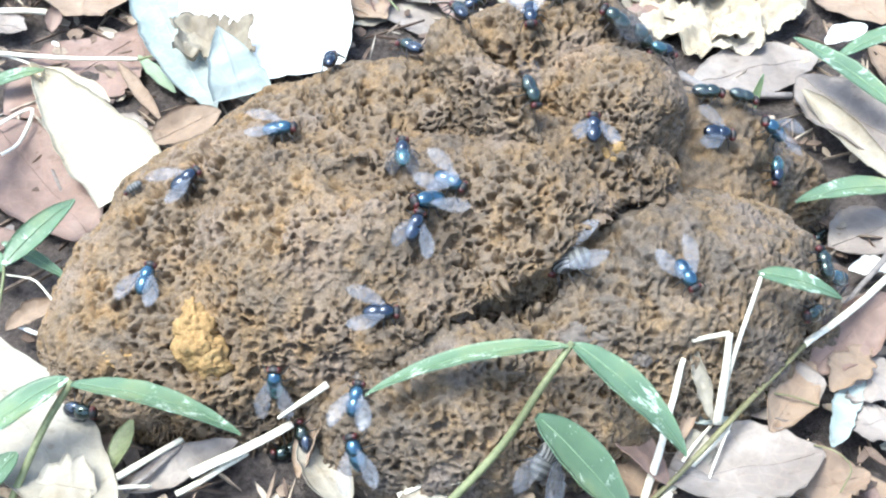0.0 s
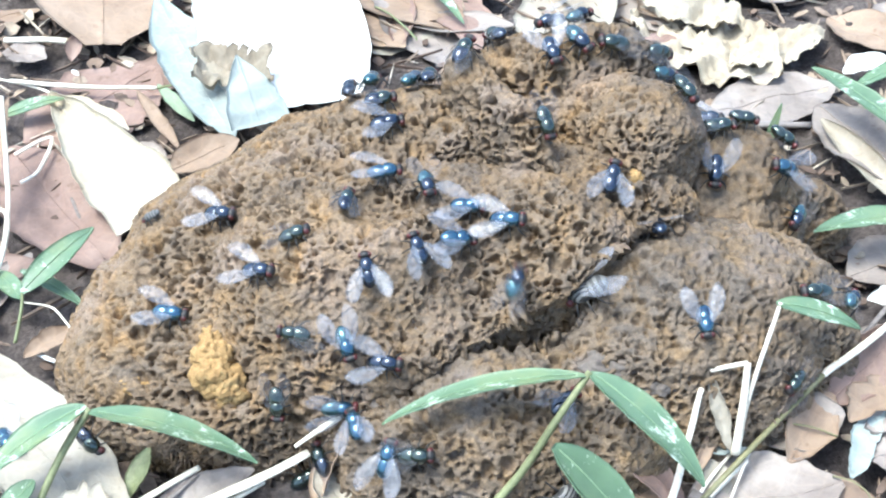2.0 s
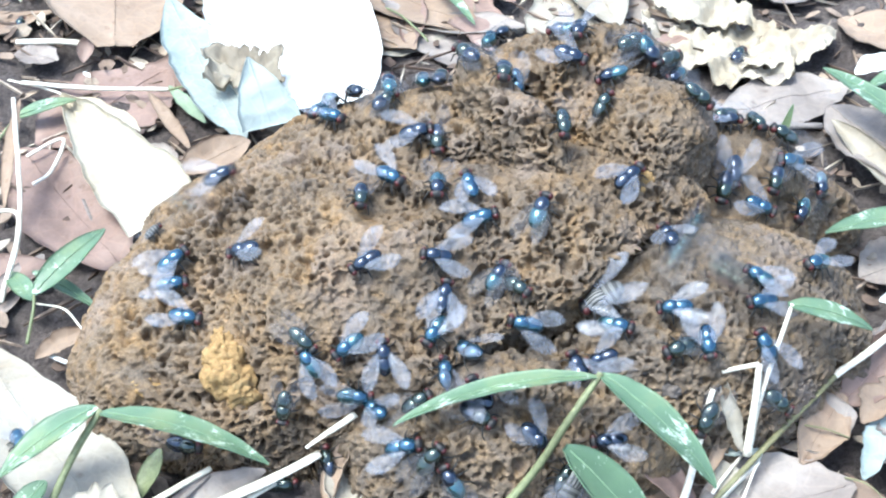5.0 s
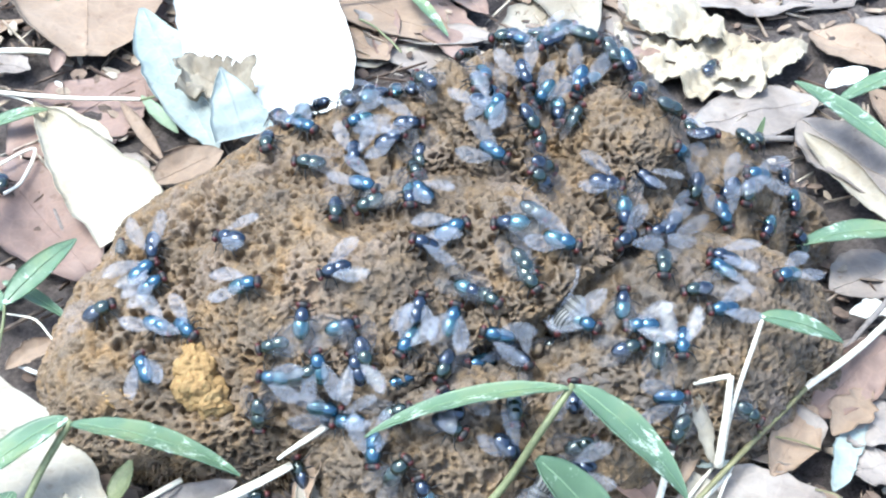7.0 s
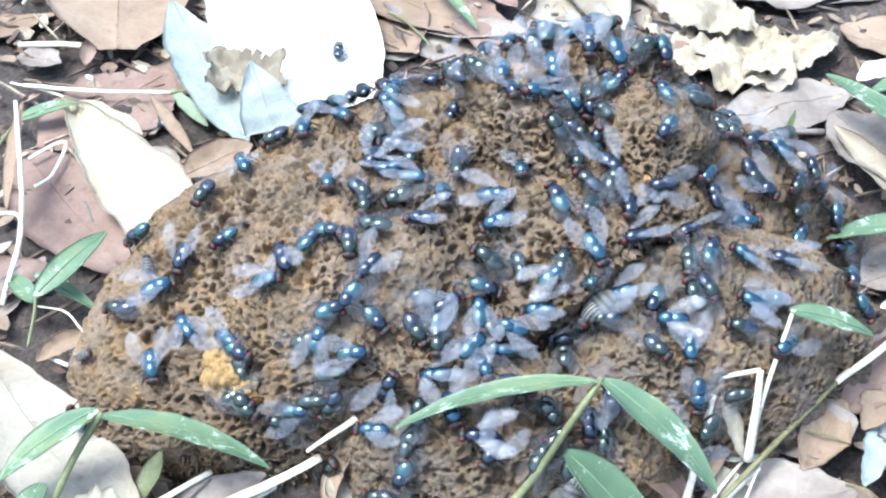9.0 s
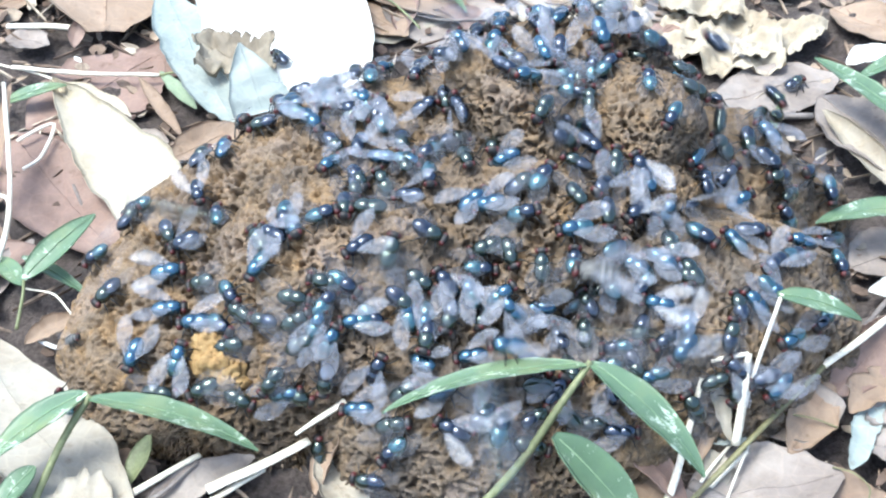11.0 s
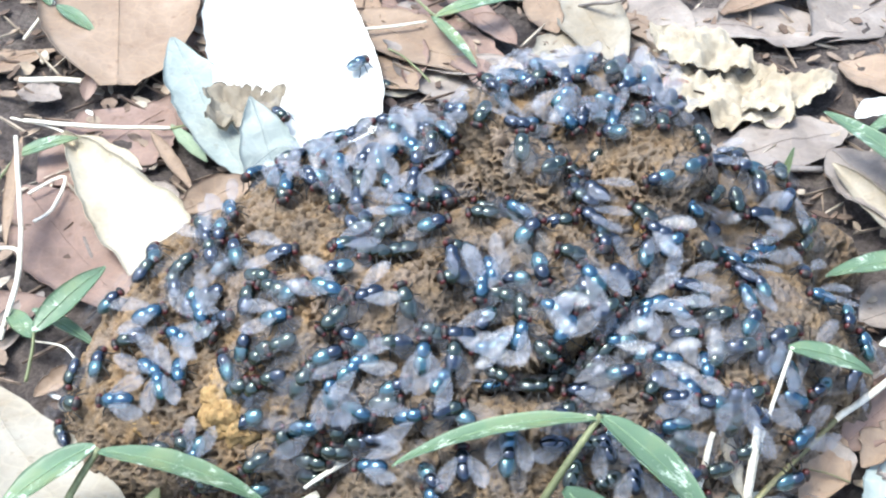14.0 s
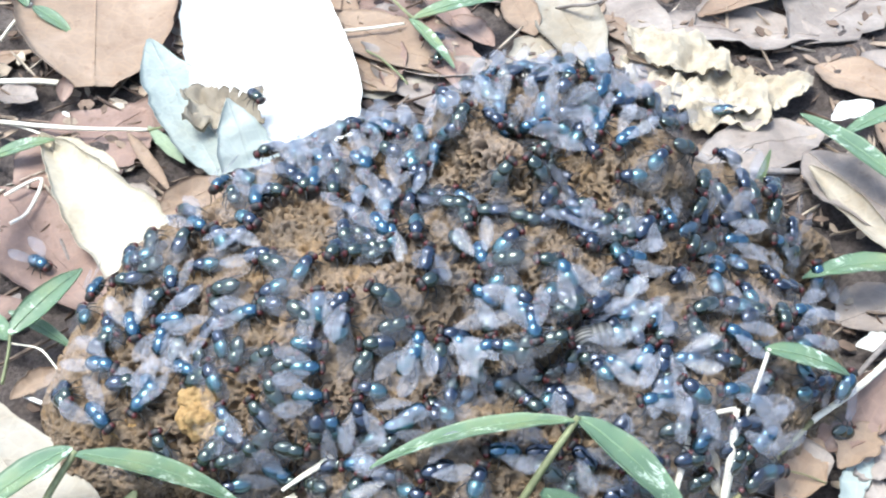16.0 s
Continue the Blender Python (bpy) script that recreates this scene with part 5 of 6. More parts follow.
fly("b", (3.5, 67, -14, 34, -164), (7, 63, -14, 36, -169), (9, 63, -14, 36, 151), (12.5, 67, -18, 32, 135), (14, 68, -16, 32, 85), (16, 65, -12, 36, 154))
fly("b", (3.5, 65, -23, 29, 126), (7, 50, -30, 26, 0), (9, 50, -30, 25, -85), (12.5, 48, -27, 29, 170), (14, 49, -23, 30, 122), (16, 49, -24, 30, 89))
fly("i", (3.5, 30, -25, 28, -159), (7, 17, -23, 28, -57), (9, 20, -19, 28, 149), (12.5, 24, -26, 28, 91), (14, 25, -23, 28, -179), (16, 26, -24, 28, 118))
fly("i", (3.5, 31, -39, 19, -160), (7, 30, -43, 16, -175), (9, 25, -38, 22, -84), (12.5, 20, -36, 24, 62), (14, 18, -36, 25, 1), (16, 20, -37, 24, 1))
fly("g", (3.5, 19, -47, 14, 89), (7, 30, -40, 19, 22), (9, 29, -40, 19, 89), (12.5, 29, -40, 19, -33), (14, 30, -41, 19, -148), (16, 30, -38, 19, 59))
fly("t", (7, -44, -13, 41, 0), (9, -46, -13, 41, 0), (12.5, -44, -14, 41, -179), (14, -43, -14, 41, 1), (16, -45, -12, 41, 1))
fly("b", (7, -58, -13, 28, -48), (9, -55, -19, 29, -39), (12.5, -60, -18, 26, -172), (14, -68, -7, 29, 151), (16, -67, -7, 28, 82))
fly("n", (7, -42, 31, 48, -86), (9, -48, 35, 45, -157), (12.5, -48, 32, 44, -176), (14, -62, 12, 39, 96), (16, -63, 16, 38, 65))
fly("g", (7, -32, 23, 48, 175), (9, -24, 30, 50, -125), (12.5, -26, 30, 50, 33), (14, -27, 27, 49, 93), (16, -27, 31, 50, 93))
fly("b", (7, -34, 35, 48, -42), (9, -32, 37, 50, -51), (12.5, -34, 35, 48, -60), (14, -32, 32, 50, 111), (16, -32, 35, 49, -60))
fly("t", (7, -21, 36, 52, -157), (9, -21, 38, 53, 141), (12.5, -25, 33, 51, 93), (14, -23, 33, 51, 101), (16, -21, 34, 51, -79))
fly("i", (7, -9, 34, 52, 0), (9, -3, 37, 51, 6), (12.5, -11, 31, 51, 12), (14, -6, 31, 52, 23), (16, -6, 27, 51, 54))
fly("i", (7, -22, 26, 49, -88), (9, -24, 22, 48, -111), (12.5, -25, 20, 48, -87), (14, -27, 21, 47, -87), (16, -23, 14, 49, -59))
fly("g", (7, -7, 22, 47, -80), (9, -3, 16, 50, -89), (12.5, 3, 13, 49, -62), (14, 3, 13, 49, -179), (16, 4, 12, 50, -77))
fly("g", (7, -17, 9, 48, -147), (9, -17, 9, 48, -147), (12.5, -18, 9, 46, 49), (14, -21, 10, 48, -120), (16, -22, 9, 48, -179))
fly("c", (7, -32, -21, 38, 93), (9, -32, -20, 39, 32), (12.5, -30, -23, 37, 80), (14, -32, -22, 38, 32), (16, -32, -19, 39, -8))
fly("c", (7, -23, -21, 37, 21), (9, -22, -21, 38, -52), (12.5, -19, -25, 35, -47), (14, -17, -26, 32, 28), (16, -17, -26, 32, 166))
fly("g", (7, -31, -28, 30, 33), (9, -31, -29, 29, 32), (12.5, -37, -26, 32, 32), (14, -37, -25, 33, 64), (16, -38, -26, 32, 94))
fly("n", (7, -24, -32, 21, -20), (9, -31, -30, 23, -102), (12.5, -30, -30, 26, -87), (14, -30, -29, 26, -87), (16, -30, -29, 26, -87))
fly("c", (7, -3, -51, 17, 91), (9, -14, -47, 16, -119), (12.5, -13, -46, 18, -154), (14, -8, -44, 23, -67), (16, -7, -47, 22, -22))
fly("t", (7, -8, -23, 34, -118), (9, -8, -21, 35, -89), (12.5, -8, -24, 34, -89), (14, -7, -26, 33, 64), (16, -7, -18, 38, 91))
fly("i", (7, -6, -17, 38, 81), (9, -6, -17, 38, 39), (12.5, -3, -16, 39, 175), (14, -3, -16, 39, -179), (16, 1, -14, 37, 170))
fly("t", (7, 1, -18, 35, 81), (9, 1, -18, 36, 100), (12.5, 2, -17, 36, 119), (14, 4, -17, 35, -179), (16, 3, -16, 35, 129))
fly("n", (7, -1, -26, 31, -90), (9, -8, -24, 33, -89), (12.5, -8, -30, 33, -104), (14, -6, -31, 31, 22), (16, -3, -30, 28, 102))
fly("b", (7, 13, 19, 57, -48), (9, 12, 14, 51, -91), (12.5, 11, 16, 51, 90), (14, 13, 15, 53, 93), (16, 7, 23, 51, 62))
fly("g", (7, 20, 1, 52, -32), (9, 26, 2, 51, -112), (12.5, 25, 0, 50, -25), (14, 22, -1, 50, 170), (16, 22, -2, 49, -179))
fly("t", (7, 26, -4, 48, -21), (9, 27, -7, 46, -63), (12.5, 25, -6, 47, 138), (14, 27, -6, 47, 127), (16, 26, -4, 47, 117))
fly("g", (7, 18, -6, 43, -62), (9, 13, -7, 41, -91), (12.5, 12, -10, 42, -90), (14, 13, -9, 41, -100), (16, 9, -12, 40, -79))
fly("g", (7, 19, -12, 44, -62), (9, 20, -10, 44, 80), (12.5, 17, -17, 41, 89), (14, 19, -15, 32, 103), (16, 17, -18, 38, 70))
fly("b", (7, 18, 54, 65, 130), (9, 25, 54, 66, 25), (12.5, 23, 53, 66, 96), (14, 27, 60, 63, 84), (16, 27, 60, 63, 82))
fly("c", (7, 28, 58, 64, 105), (9, 36, 37, 59, 21), (12.5, 36, 37, 60, 33), (14, 35, 32, 60, 149), (16, 32, 35, 58, 48))
fly("n", (7, 30, 59, 63, 47), (9, 30, 59, 63, 52), (12.5, 29, 61, 62, 80), (14, -50, -7, 40, 70), (16, -51, -8, 39, 119))
fly("g", (7, 24, 59, 61, -34), (9, 29, 38, 57, -83), (12.5, 34, 44, 61, -160), (14, 37, 45, 58, -93), (16, 37, 45, 58, 23))
fly("g", (7, 6, 62, 55, -91), (9, 1, 38, 65, 148), (12.5, 9, 61, 57, 135), (14, 3, 35, 63, -116), (16, 3, 35, 63, 55))
fly("n", (7, 7, 34, 63, -90), (9, -15, 23, 48, -89), (12.5, -14, 21, 48, -88), (14, -12, 19, 48, -93), (16, -18, 7, 47, -68))
fly("t", (7, 12, 24, 64, 62), (9, 14, 26, 63, -147), (12.5, 18, 39, 54, -142), (14, 19, 39, 52, -91), (16, 13, 45, 60, -91))
fly("t", (7, 24, 41, 59, -109), (9, 24, 40, 55, -63), (12.5, 26, 40, 58, -22), (14, 22, 43, 63, 48), (16, 23, 42, 62, -91))
fly("b", (7, 32, 43, 60, -92), (9, 34, 47, 63, -65), (12.5, 32, 48, 64, -65), (14, 27, 50, 65, -100), (16, 36, 49, 63, -101))
fly("c", (7, 29, 35, 56, -101), (9, 28, 37, 56, -92), (12.5, 26, 36, 54, 48), (14, 54, -27, 30, 165), (16, 55, -25, 32, 133))
fly("g", (7, 33, 30, 57, 32), (9, 33, 30, 57, 119), (12.5, 31, 29, 56, 48), (14, 31, 34, 54, 47), (16, 26, 34, 52, 48))
fly("n", (7, 18, 23, 62, -33), (9, 25, 33, 51, -46), (12.5, 26, 31, 49, -179), (14, 27, 29, 48, 49), (16, 27, 29, 48, 144))
fly("n", (7, 21, 15, 55, -7), (9, 24, 18, 51, -92), (12.5, 21, 15, 54, -5), (14, 24, 20, 52, 89), (16, 21, 15, 55, 61))
fly("n", (7, 21, 13, 53, 142), (9, 25, 9, 49, 148), (12.5, 26, 11, 51, -179), (14, 26, 17, 51, 154), (16, 30, 16, 51, 1))
fly("b", (7, 54, 23, 54, 158), (9, 54, 22, 47, -180), (12.5, 49, 16, 48, 158), (14, 51, 19, 47, 158), (16, 50, 16, 47, -65))
fly("n", (7, 82, 129, 5, 58), (9, 66, 58, 35, 113), (12.5, 65, 57, 35, 90), (14, 68, 51, 39, 67), (16, 81, 46, 35, 30))
fly("i", (7, 47, 16, 49, 141), (9, 44, 14, 50, -176), (12.5, 41, 13, 48, 87), (14, 44, 12, 46, 147), (16, 45, 12, 48, 65))
fly("i", (7, 52, 9, 43, -103), (9, 55, 15, 43, 125), (12.5, 56, 15, 42, 108), (14, 58, 29, 34, 147), (16, 62, 32, 37, -84))
fly("i", (7, 50, 8, 43, -159), (9, 51, 6, 40, -139), (12.5, 54, 12, 38, -179), (14, 49, -2, 40, -179), (16, 53, 2, 40, 63))
fly("i", (7, 86, 45, 29, 59), (9, 88, 44, 24, -159), (12.5, 80, 16, 29, -114), (14, 80, 17, 28, -105), (16, 76, 13, 32, -66))
fly("c", (7, 92, 39, 13, 143), (9, 96, 40, 9, 157), (12.5, 96, 39, 6, 147), (14, -49, -28, 24, -152), (16, -49, -31, 23, -51))
fly("i", (7, 41, 3, 43, -139), (9, 38, -1, 43, -159), (12.5, 42, 7, 42, -110), (14, 33, -3, 46, -22), (16, 33, -9, 44, -133))
fly("g", (7, 50, -4, 40, -94), (9, 49, -5, 40, -94), (12.5, 47, -5, 39, -65), (14, 51, -6, 40, -133), (16, 58, -5, 37, -152))
fly("i", (7, 65, 1, 37, 169), (9, 72, 0, 35, 171), (12.5, 71, -9, 36, -105), (14, 77, -11, 30, -143), (16, 80, -6, 31, -166))
fly("t", (7, 80, -0, 33, -150), (9, 67, -12, 35, 11), (12.5, 71, -11, 33, -59), (14, 71, -18, 29, -66), (16, 63, -23, 30, -179))
fly("n", (7, 58, -10, 38, -169), (9, 52, -11, 37, -59), (12.5, 49, -12, 38, -98), (14, 48, -14, 38, 1), (16, 49, -13, 37, -137))
fly("c", (7, 41, -13, 36, 79), (9, 42, -13, 35, -117), (12.5, 37, -20, 33, -7), (14, 34, -21, 32, 4), (16, 35, -20, 31, 128))
fly("b", (7, 13, -22, 35, 149), (9, 9, -20, 35, 149), (12.5, 13, -22, 36, 99), (14, 12, -16, 39, 61), (16, 16, -10, 43, 1))
fly("g", (7, 25, -13, 27, 23), (9, 23, -14, 27, -61), (12.5, 23, -14, 27, -9), (14, 23, -14, 30, 116), (16, 23, -14, 30, -177))
fly("n", (7, 41, -23, 32, 17), (9, 41, -24, 32, -49), (12.5, 40, -23, 31, -140), (14, 41, -24, 31, -120), (16, 48, -21, 30, 44))
fly("g", (7, 52, -33, 19, -94), (9, 52, -34, 18, -94), (12.5, 51, -34, 19, 86), (14, 47, -31, 22, 122), (16, 50, -30, 26, 30))
fly("i", (7, 2, -37, 28, 120), (9, 2, -45, 25, 178), (12.5, -3, -47, 23, 131), (14, -1, -43, 24, 91), (16, -2, -44, 25, -159))
fly("g", (7, 15, -35, 25, -81), (9, 16, -36, 23, -59), (12.5, 16, -34, 25, 48), (14, 14, -23, 28, 1), (16, 15, -24, 28, -62))
fly("i", (7, 13, -43, 22, -40), (9, 4, -47, 23, -110), (12.5, 4, -42, 25, -138), (14, 47, -35, 16, 27), (16, 44, -35, 20, -2))
fly("n", (7, 69, -30, -3, 75), (9, 92, -12, 0, 19), (12.5, 86, -19, 4, -94), (14, 60, -15, 34, 9), (16, 58, -15, 34, 2))
fly("g", (7, 11, -14, 39, -45), (9, 5, -20, 34, -18), (12.5, 7, -21, 31, -159), (14, 6, -22, 32, -40), (16, 6, -20, 33, 95))
fly("n", (7, -18, -25, 33, -74), (9, -13, -22, 36, -61), (12.5, -14, -19, 39, -33), (14, -17, -19, 40, 177), (16, -16, -19, 40, -179))
fly("c", (7, 42, 9, 46, -88), (9, 45, 6, 38, -93), (12.5, 44, 5, 38, -93), (14, 39, 6, 44, 88), (16, 38, 4, 45, -55))
fly("n", (7, 1, -41, 26, -37), (9, 9, -34, 29, -19), (12.5, 19, -30, 27, -32), (14, 20, -29, 26, 46), (16, 18, -27, 28, -51))
fly("b", (7, -71, 3, 30, 44), (9, -74, -4, 30, 22), (12.5, -66, -4, 30, 1), (14, -62, -2, 32, -76), (16, -64, -3, 31, -179))
fly("n", (9, -64, 19, 40, -121), (12.5, -63, 25, 40, 67), (14, -64, 19, 40, 125), (16, -63, 25, 40, 129))
fly("c", (9, -80, 15, 30, 174), (12.5, -76, 16, 33, 177), (14, -76, 16, 33, 106), (16, -76, 16, 33, 98))
fly("c", (9, -57, 4, 38, -158), (12.5, -57, 7, 38, 34), (14, -58, 8, 37, 32), (16, -57, 9, 37, -179))
fly("c", (9, -52, -21, 28, -39), (12.5, -55, -18, 29, -57), (14, -54, -17, 29, 95), (16, -51, -19, 29, 95))
fly("g", (9, -53, -32, 24, -38), (12.5, -68, -30, 18, 6), (14, -64, -31, 18, 96), (16, -64, -30, 18, 96))
fly("g", (9, -51, -32, 20, -38), (12.5, -49, -34, 19, -28), (14, -48, -35, 18, -134), (16, -49, -34, 18, -158))
fly("s", (9, -90, -15, 19, 0))
fly("c", (9, -89, -25, 10, 98), (12.5, -80, -26, 19, 29), (14, -86, -11, 23, 67), (16, -79, -4, 29, 97))
fly("t", (9, -41, 33, 49, -87), (12.5, -41, 32, 49, 94), (14, -38, 37, 48, -60), (16, -34, 46, 47, -51))
fly("n", (9, -42, 130, 7, 94), (12.5, -55, 117, 7, 129), (14, -58, 110, 11, -52), (16, -59, 116, 14, -56))
fly("t", (9, -34, 12, 48, -87), (12.5, -29, 12, 48, -143), (14, -29, 1, 50, -159), (16, -13, 9, 47, 84))
fly("c", (9, -32, -5, 48, -21), (12.5, -31, -6, 49, 33), (14, -30, -6, 48, -168), (16, -32, -5, 48, 58))
fly("n", (9, -28, -8, 48, -87), (12.5, -27, 1, 49, -87), (14, -28, 1, 50, -168), (16, -27, 1, 49, -111))
fly("c", (9, -36, -7, 47, 36), (12.5, -40, -2, 45, -100), (14, -39, -8, 43, 23), (16, -39, -8, 45, -161))
fly("c", (9, -27, -16, 40, -118), (12.5, -26, -18, 40, 22), (14, -26, -18, 40, 138), (16, -24, -16, 42, 78))
fly("g", (9, -35, -30, 23, 32), (12.5, -37, -31, 20, -67), (14, -35, -33, 19, -18), (16, -35, -33, 22, -19))
fly("i", (9, 4, 55, 57, 96), (12.5, 5, 56, 58, 108), (14, 6, 62, 55, 99), (16, 5, 62, 55, 138))
fly("b", (9, 10, 53, 61, -90), (12.5, 11, 60, 59, 120), (14, 9, 56, 59, 90), (16, 9, 61, 57, 112))
fly("c", (9, 31, 25, 53, 32), (12.5, 32, 25, 53, -92), (14, 11, -4, 46, -179), (16, 11, -5, 45, -134))
fly("b", (9, 44, 13, 45, 60), (12.5, 43, 11, 46, 147), (14, 46, 9, 46, 60), (16, 55, 22, 42, 1))
fly("c", (9, 52, 49, 51, 27), (12.5, 52, 49, 51, 80), (14, 48, 49, 56, 67), (16, 51, 50, 53, 43))
fly("g", (9, 62, 45, 42, 112), (12.5, 60, 32, 47, 146), (14, 57, 27, 48, -148), (16, 58, 28, 44, 105))
fly("n", (9, 85, 44, 30, -29), (12.5, 68, 58, 35, -58), (14, 67, 58, 35, 9), (16, 47, 51, 59, -49))
fly("g", (9, 80, 32, 27, 22), (12.5, 88, 41, 21, -70), (14, 82, 35, 25, -143), (16, 86, 35, 23, 32))
fly("i", (9, 64, 25, 32, 0), (12.5, 65, 31, 35, 77), (14, 71, 33, 35, -179), (16, 68, 32, 35, -158))
fly("t", (9, 18, -13, 43, 31), (12.5, 9, -18, 37, 37), (14, 7, -16, 36, 32), (16, 8, -17, 36, 31))
fly("c", (9, 27, -13, 41, 112), (12.5, 24, -14, 43, 80), (14, 23, -9, 44, -119), (16, 22, -8, 43, -110))
fly("t", (9, 26, -13, 32, 21), (12.5, 26, -12, 32, 100), (14, 43, -38, 18, 113), (16, 37, -34, 23, -73))
fly("b", (9, 16, -18, 36, 170), (12.5, 18, -15, 31, 154), (14, 19, -12, 43, 149), (16, 19, -14, 40, -84))
fly("t", (9, -1, -24, 32, 61), (12.5, -12, -22, 34, 101), (14, -11, -20, 36, 91), (16, -9, -20, 36, 62))
fly("b", (9, 3, -29, 29, -70), (12.5, 3, -31, 29, 139), (14, 6, -24, 29, 21), (16, 2, -24, 29, -90))
fly("n", (9, 31, -16, 33, -180), (12.5, 29, -16, 32, 77), (14, 30, -16, 33, 55), (16, 29, -16, 32, 56))
fly("n", (9, 60, -19, 33, 169), (12.5, 62, -18, 34, 86), (14, 65, -16, 35, 92), (16, 62, -18, 34, -16))
fly("t", (9, 69, -20, 29, -141), (12.5, 76, -20, 25, -159), (14, 91, -1, 22, 147), (16, 91, -9, 19, 81))
fly("g", (9, 21, -23, 27, 89), (12.5, 18, -19, 27, -34), (14, 19, -20, 28, 79), (16, 19, -20, 28, -20))
fly("n", (9, 18, -42, 22, 59), (12.5, 14, -42, 23, 27), (14, 43, -33, 21, 80), (16, 41, -38, 19, 162))
fly("g", (9, 14, -46, 20, 79), (12.5, 15, -47, 19, -45), (14, 48, -38, 12, 19), (16, 43, -40, 16, -28))
fly("g", (9, 21, -46, 15, -65), (12.5, 23, -40, 21, 150), (14, 22, -41, 21, 79), (16, 21, -39, 20, 150))
fly("c", (9, 91, -1, 23, -25), (12.5, 82, -13, 26, -123), (14, 78, -17, 25, -137), (16, 81, -14, 27, -48))
fly("c", (9, 89, 5, 27, -102), (12.5, 88, 4, 27, -39), (14, -65, 1, 33, -115), (16, -65, 7, 35, -80))
fly("c", (9, 45, 21, 60, -117), (12.5, 50, 22, 58, -93), (14, 51, 23, 58, 32), (16, 48, 23, 60, 58))
fly("g", (9, 3, -6, 42, 146), (12.5, 8, -8, 41, -120), (14, 7, -6, 43, -24), (16, 14, -2, 50, -178))
fly("g", (9, -51, -24, 25, -96), (12.5, -52, -23, 27, 108), (14, -52, -22, 28, 30), (16, -56, -19, 29, -151))
fly("i", (9, 47, -37, 13, 144), (12.5, 35, -41, 17, -2), (14, 36, -40, 19, 94), (16, 37, -42, 17, 22))
fly("g", (9, -11, -17, 40, -22), (12.5, -9, -15, 39, -49), (14, -9, -15, 39, 154), (16, -13, -15, 42, 22))
fly("c", (9, 54, -2, 39, 75), (12.5, 55, -1, 40, -94), (14, 63, -10, 37, 65), (16, 66, -5, 37, 172))
fly("g", (9, -22, -4, 48, 167), (12.5, -20, -4, 49, -179), (14, -22, -0, 47, -158), (16, -21, 2, 46, -158))
fly("g", (9, -54, -31, 24, -130), (12.5, -59, -32, 19, -160), (14, -59, -35, 13, -117), (16, -53, -33, 19, -123))
fly("t", (9, 45, -36, 18, -45), (12.5, 43, -30, 26, -150), (14, 45, -30, 27, -174), (16, 45, -26, 29, -167))
fly("g", (9, 32, 13, 49, 73), (12.5, 37, 14, 50, 97), (14, 40, 14, 50, 147), (16, 40, 14, 50, -99))
fly("c", (12.5, -44, 39, 46, 127), (14, -47, 33, 44, 66), (16, -50, 33, 44, 128))
fly("i", (12.5, -63, 14, 39, -80), (14, -63, 17, 38, -57), (16, -49, 11, 44, 34))
fly("c", (12.5, -53, 9, 40, -157), (14, -54, 12, 37, 95), (16, -53, 15, 40, 115))
fly("b", (12.5, -41, 37, 48, 115), (14, -38, 41, 46, 126), (16, -38, 41, 46, 103))
fly("b", (12.5, -37, 29, 49, -51), (14, -44, 27, 47, -86), (16, -46, 24, 46, -86))
fly("c", (12.5, -30, 38, 50, -78), (14, -11, 42, 54, -89), (16, 1, 33, 61, 11))
fly("t", (12.5, -17, 43, 53, -34), (14, -18, 44, 53, 99), (16, -19, 43, 53, 100))
fly("t", (12.5, -6, 44, 53, -89), (14, -7, 40, 54, -51), (16, -8, 39, 54, -82))
fly("b", (12.5, -15, 34, 51, 1), (14, -15, 37, 53, -57), (16, -17, 43, 53, -50))
fly("n", (12.5, -5, 35, 52, -76), (14, -10, 36, 54, 91), (16, -14, 36, 52, 148))
fly("b", (12.5, -7, 30, 51, -157), (14, -76, -1, 29, 22), (16, -74, -4, 30, -74))
fly("b", (12.5, 0, 40, 65, 110), (14, -2, 39, 62, -179), (16, -1, 40, 65, 96))
fly("n", (12.5, -31, 22, 48, -55), (14, -33, 22, 48, -87), (16, -34, 26, 46, -133))
fly("c", (12.5, -32, 27, 49, 93), (14, -38, 28, 49, 157), (16, -37, 28, 49, -51))
fly("c", (12.5, -7, 21, 47, 63), (14, -7, 22, 47, -44), (16, -3, 23, 47, -42))
fly("g", (12.5, -17, -2, 47, 113), (14, -16, 3, 46, -161), (16, -16, 3, 46, 34))
fly("c", (12.5, -86, 5, 26, -166), (14, -86, 6, 27, 27), (16, -85, 3, 26, 117))
fly("n", (12.5, -69, 6, 34, -84), (14, -70, 6, 34, 96), (16, -69, 3, 32, 34))
fly("t", (12.5, -37, -7, 46, -77), (14, -32, -10, 47, -30), (16, -29, -13, 45, 92))
fly("g", (12.5, -50, -2, 42, -10), (14, -48, -2, 43, -20), (16, -50, -3, 41, -174))
fly("g", (12.5, -45, -7, 42, 116), (14, -44, -6, 43, 156), (16, -40, 0, 46, 153))
fly("g", (12.5, -17, -12, 44, 84), (14, -15, -11, 44, 113), (16, -15, -10, 46, 148))
fly("n", (12.5, -8, -8, 47, -31), (14, -5, -5, 46, -161), (16, -5, -5, 46, -141))
fly("b", (12.5, -81, -22, 22, -179), (14, -80, -21, 22, -179), (16, -79, -24, 21, -55))
fly("t", (12.5, -64, -26, 24, 76), (14, -71, -19, 22, 104), (16, -68, -22, 23, -130))
fly("c", (12.5, -51, -15, 35, -56), (14, -50, -16, 35, 49), (16, -50, -15, 36, 78))
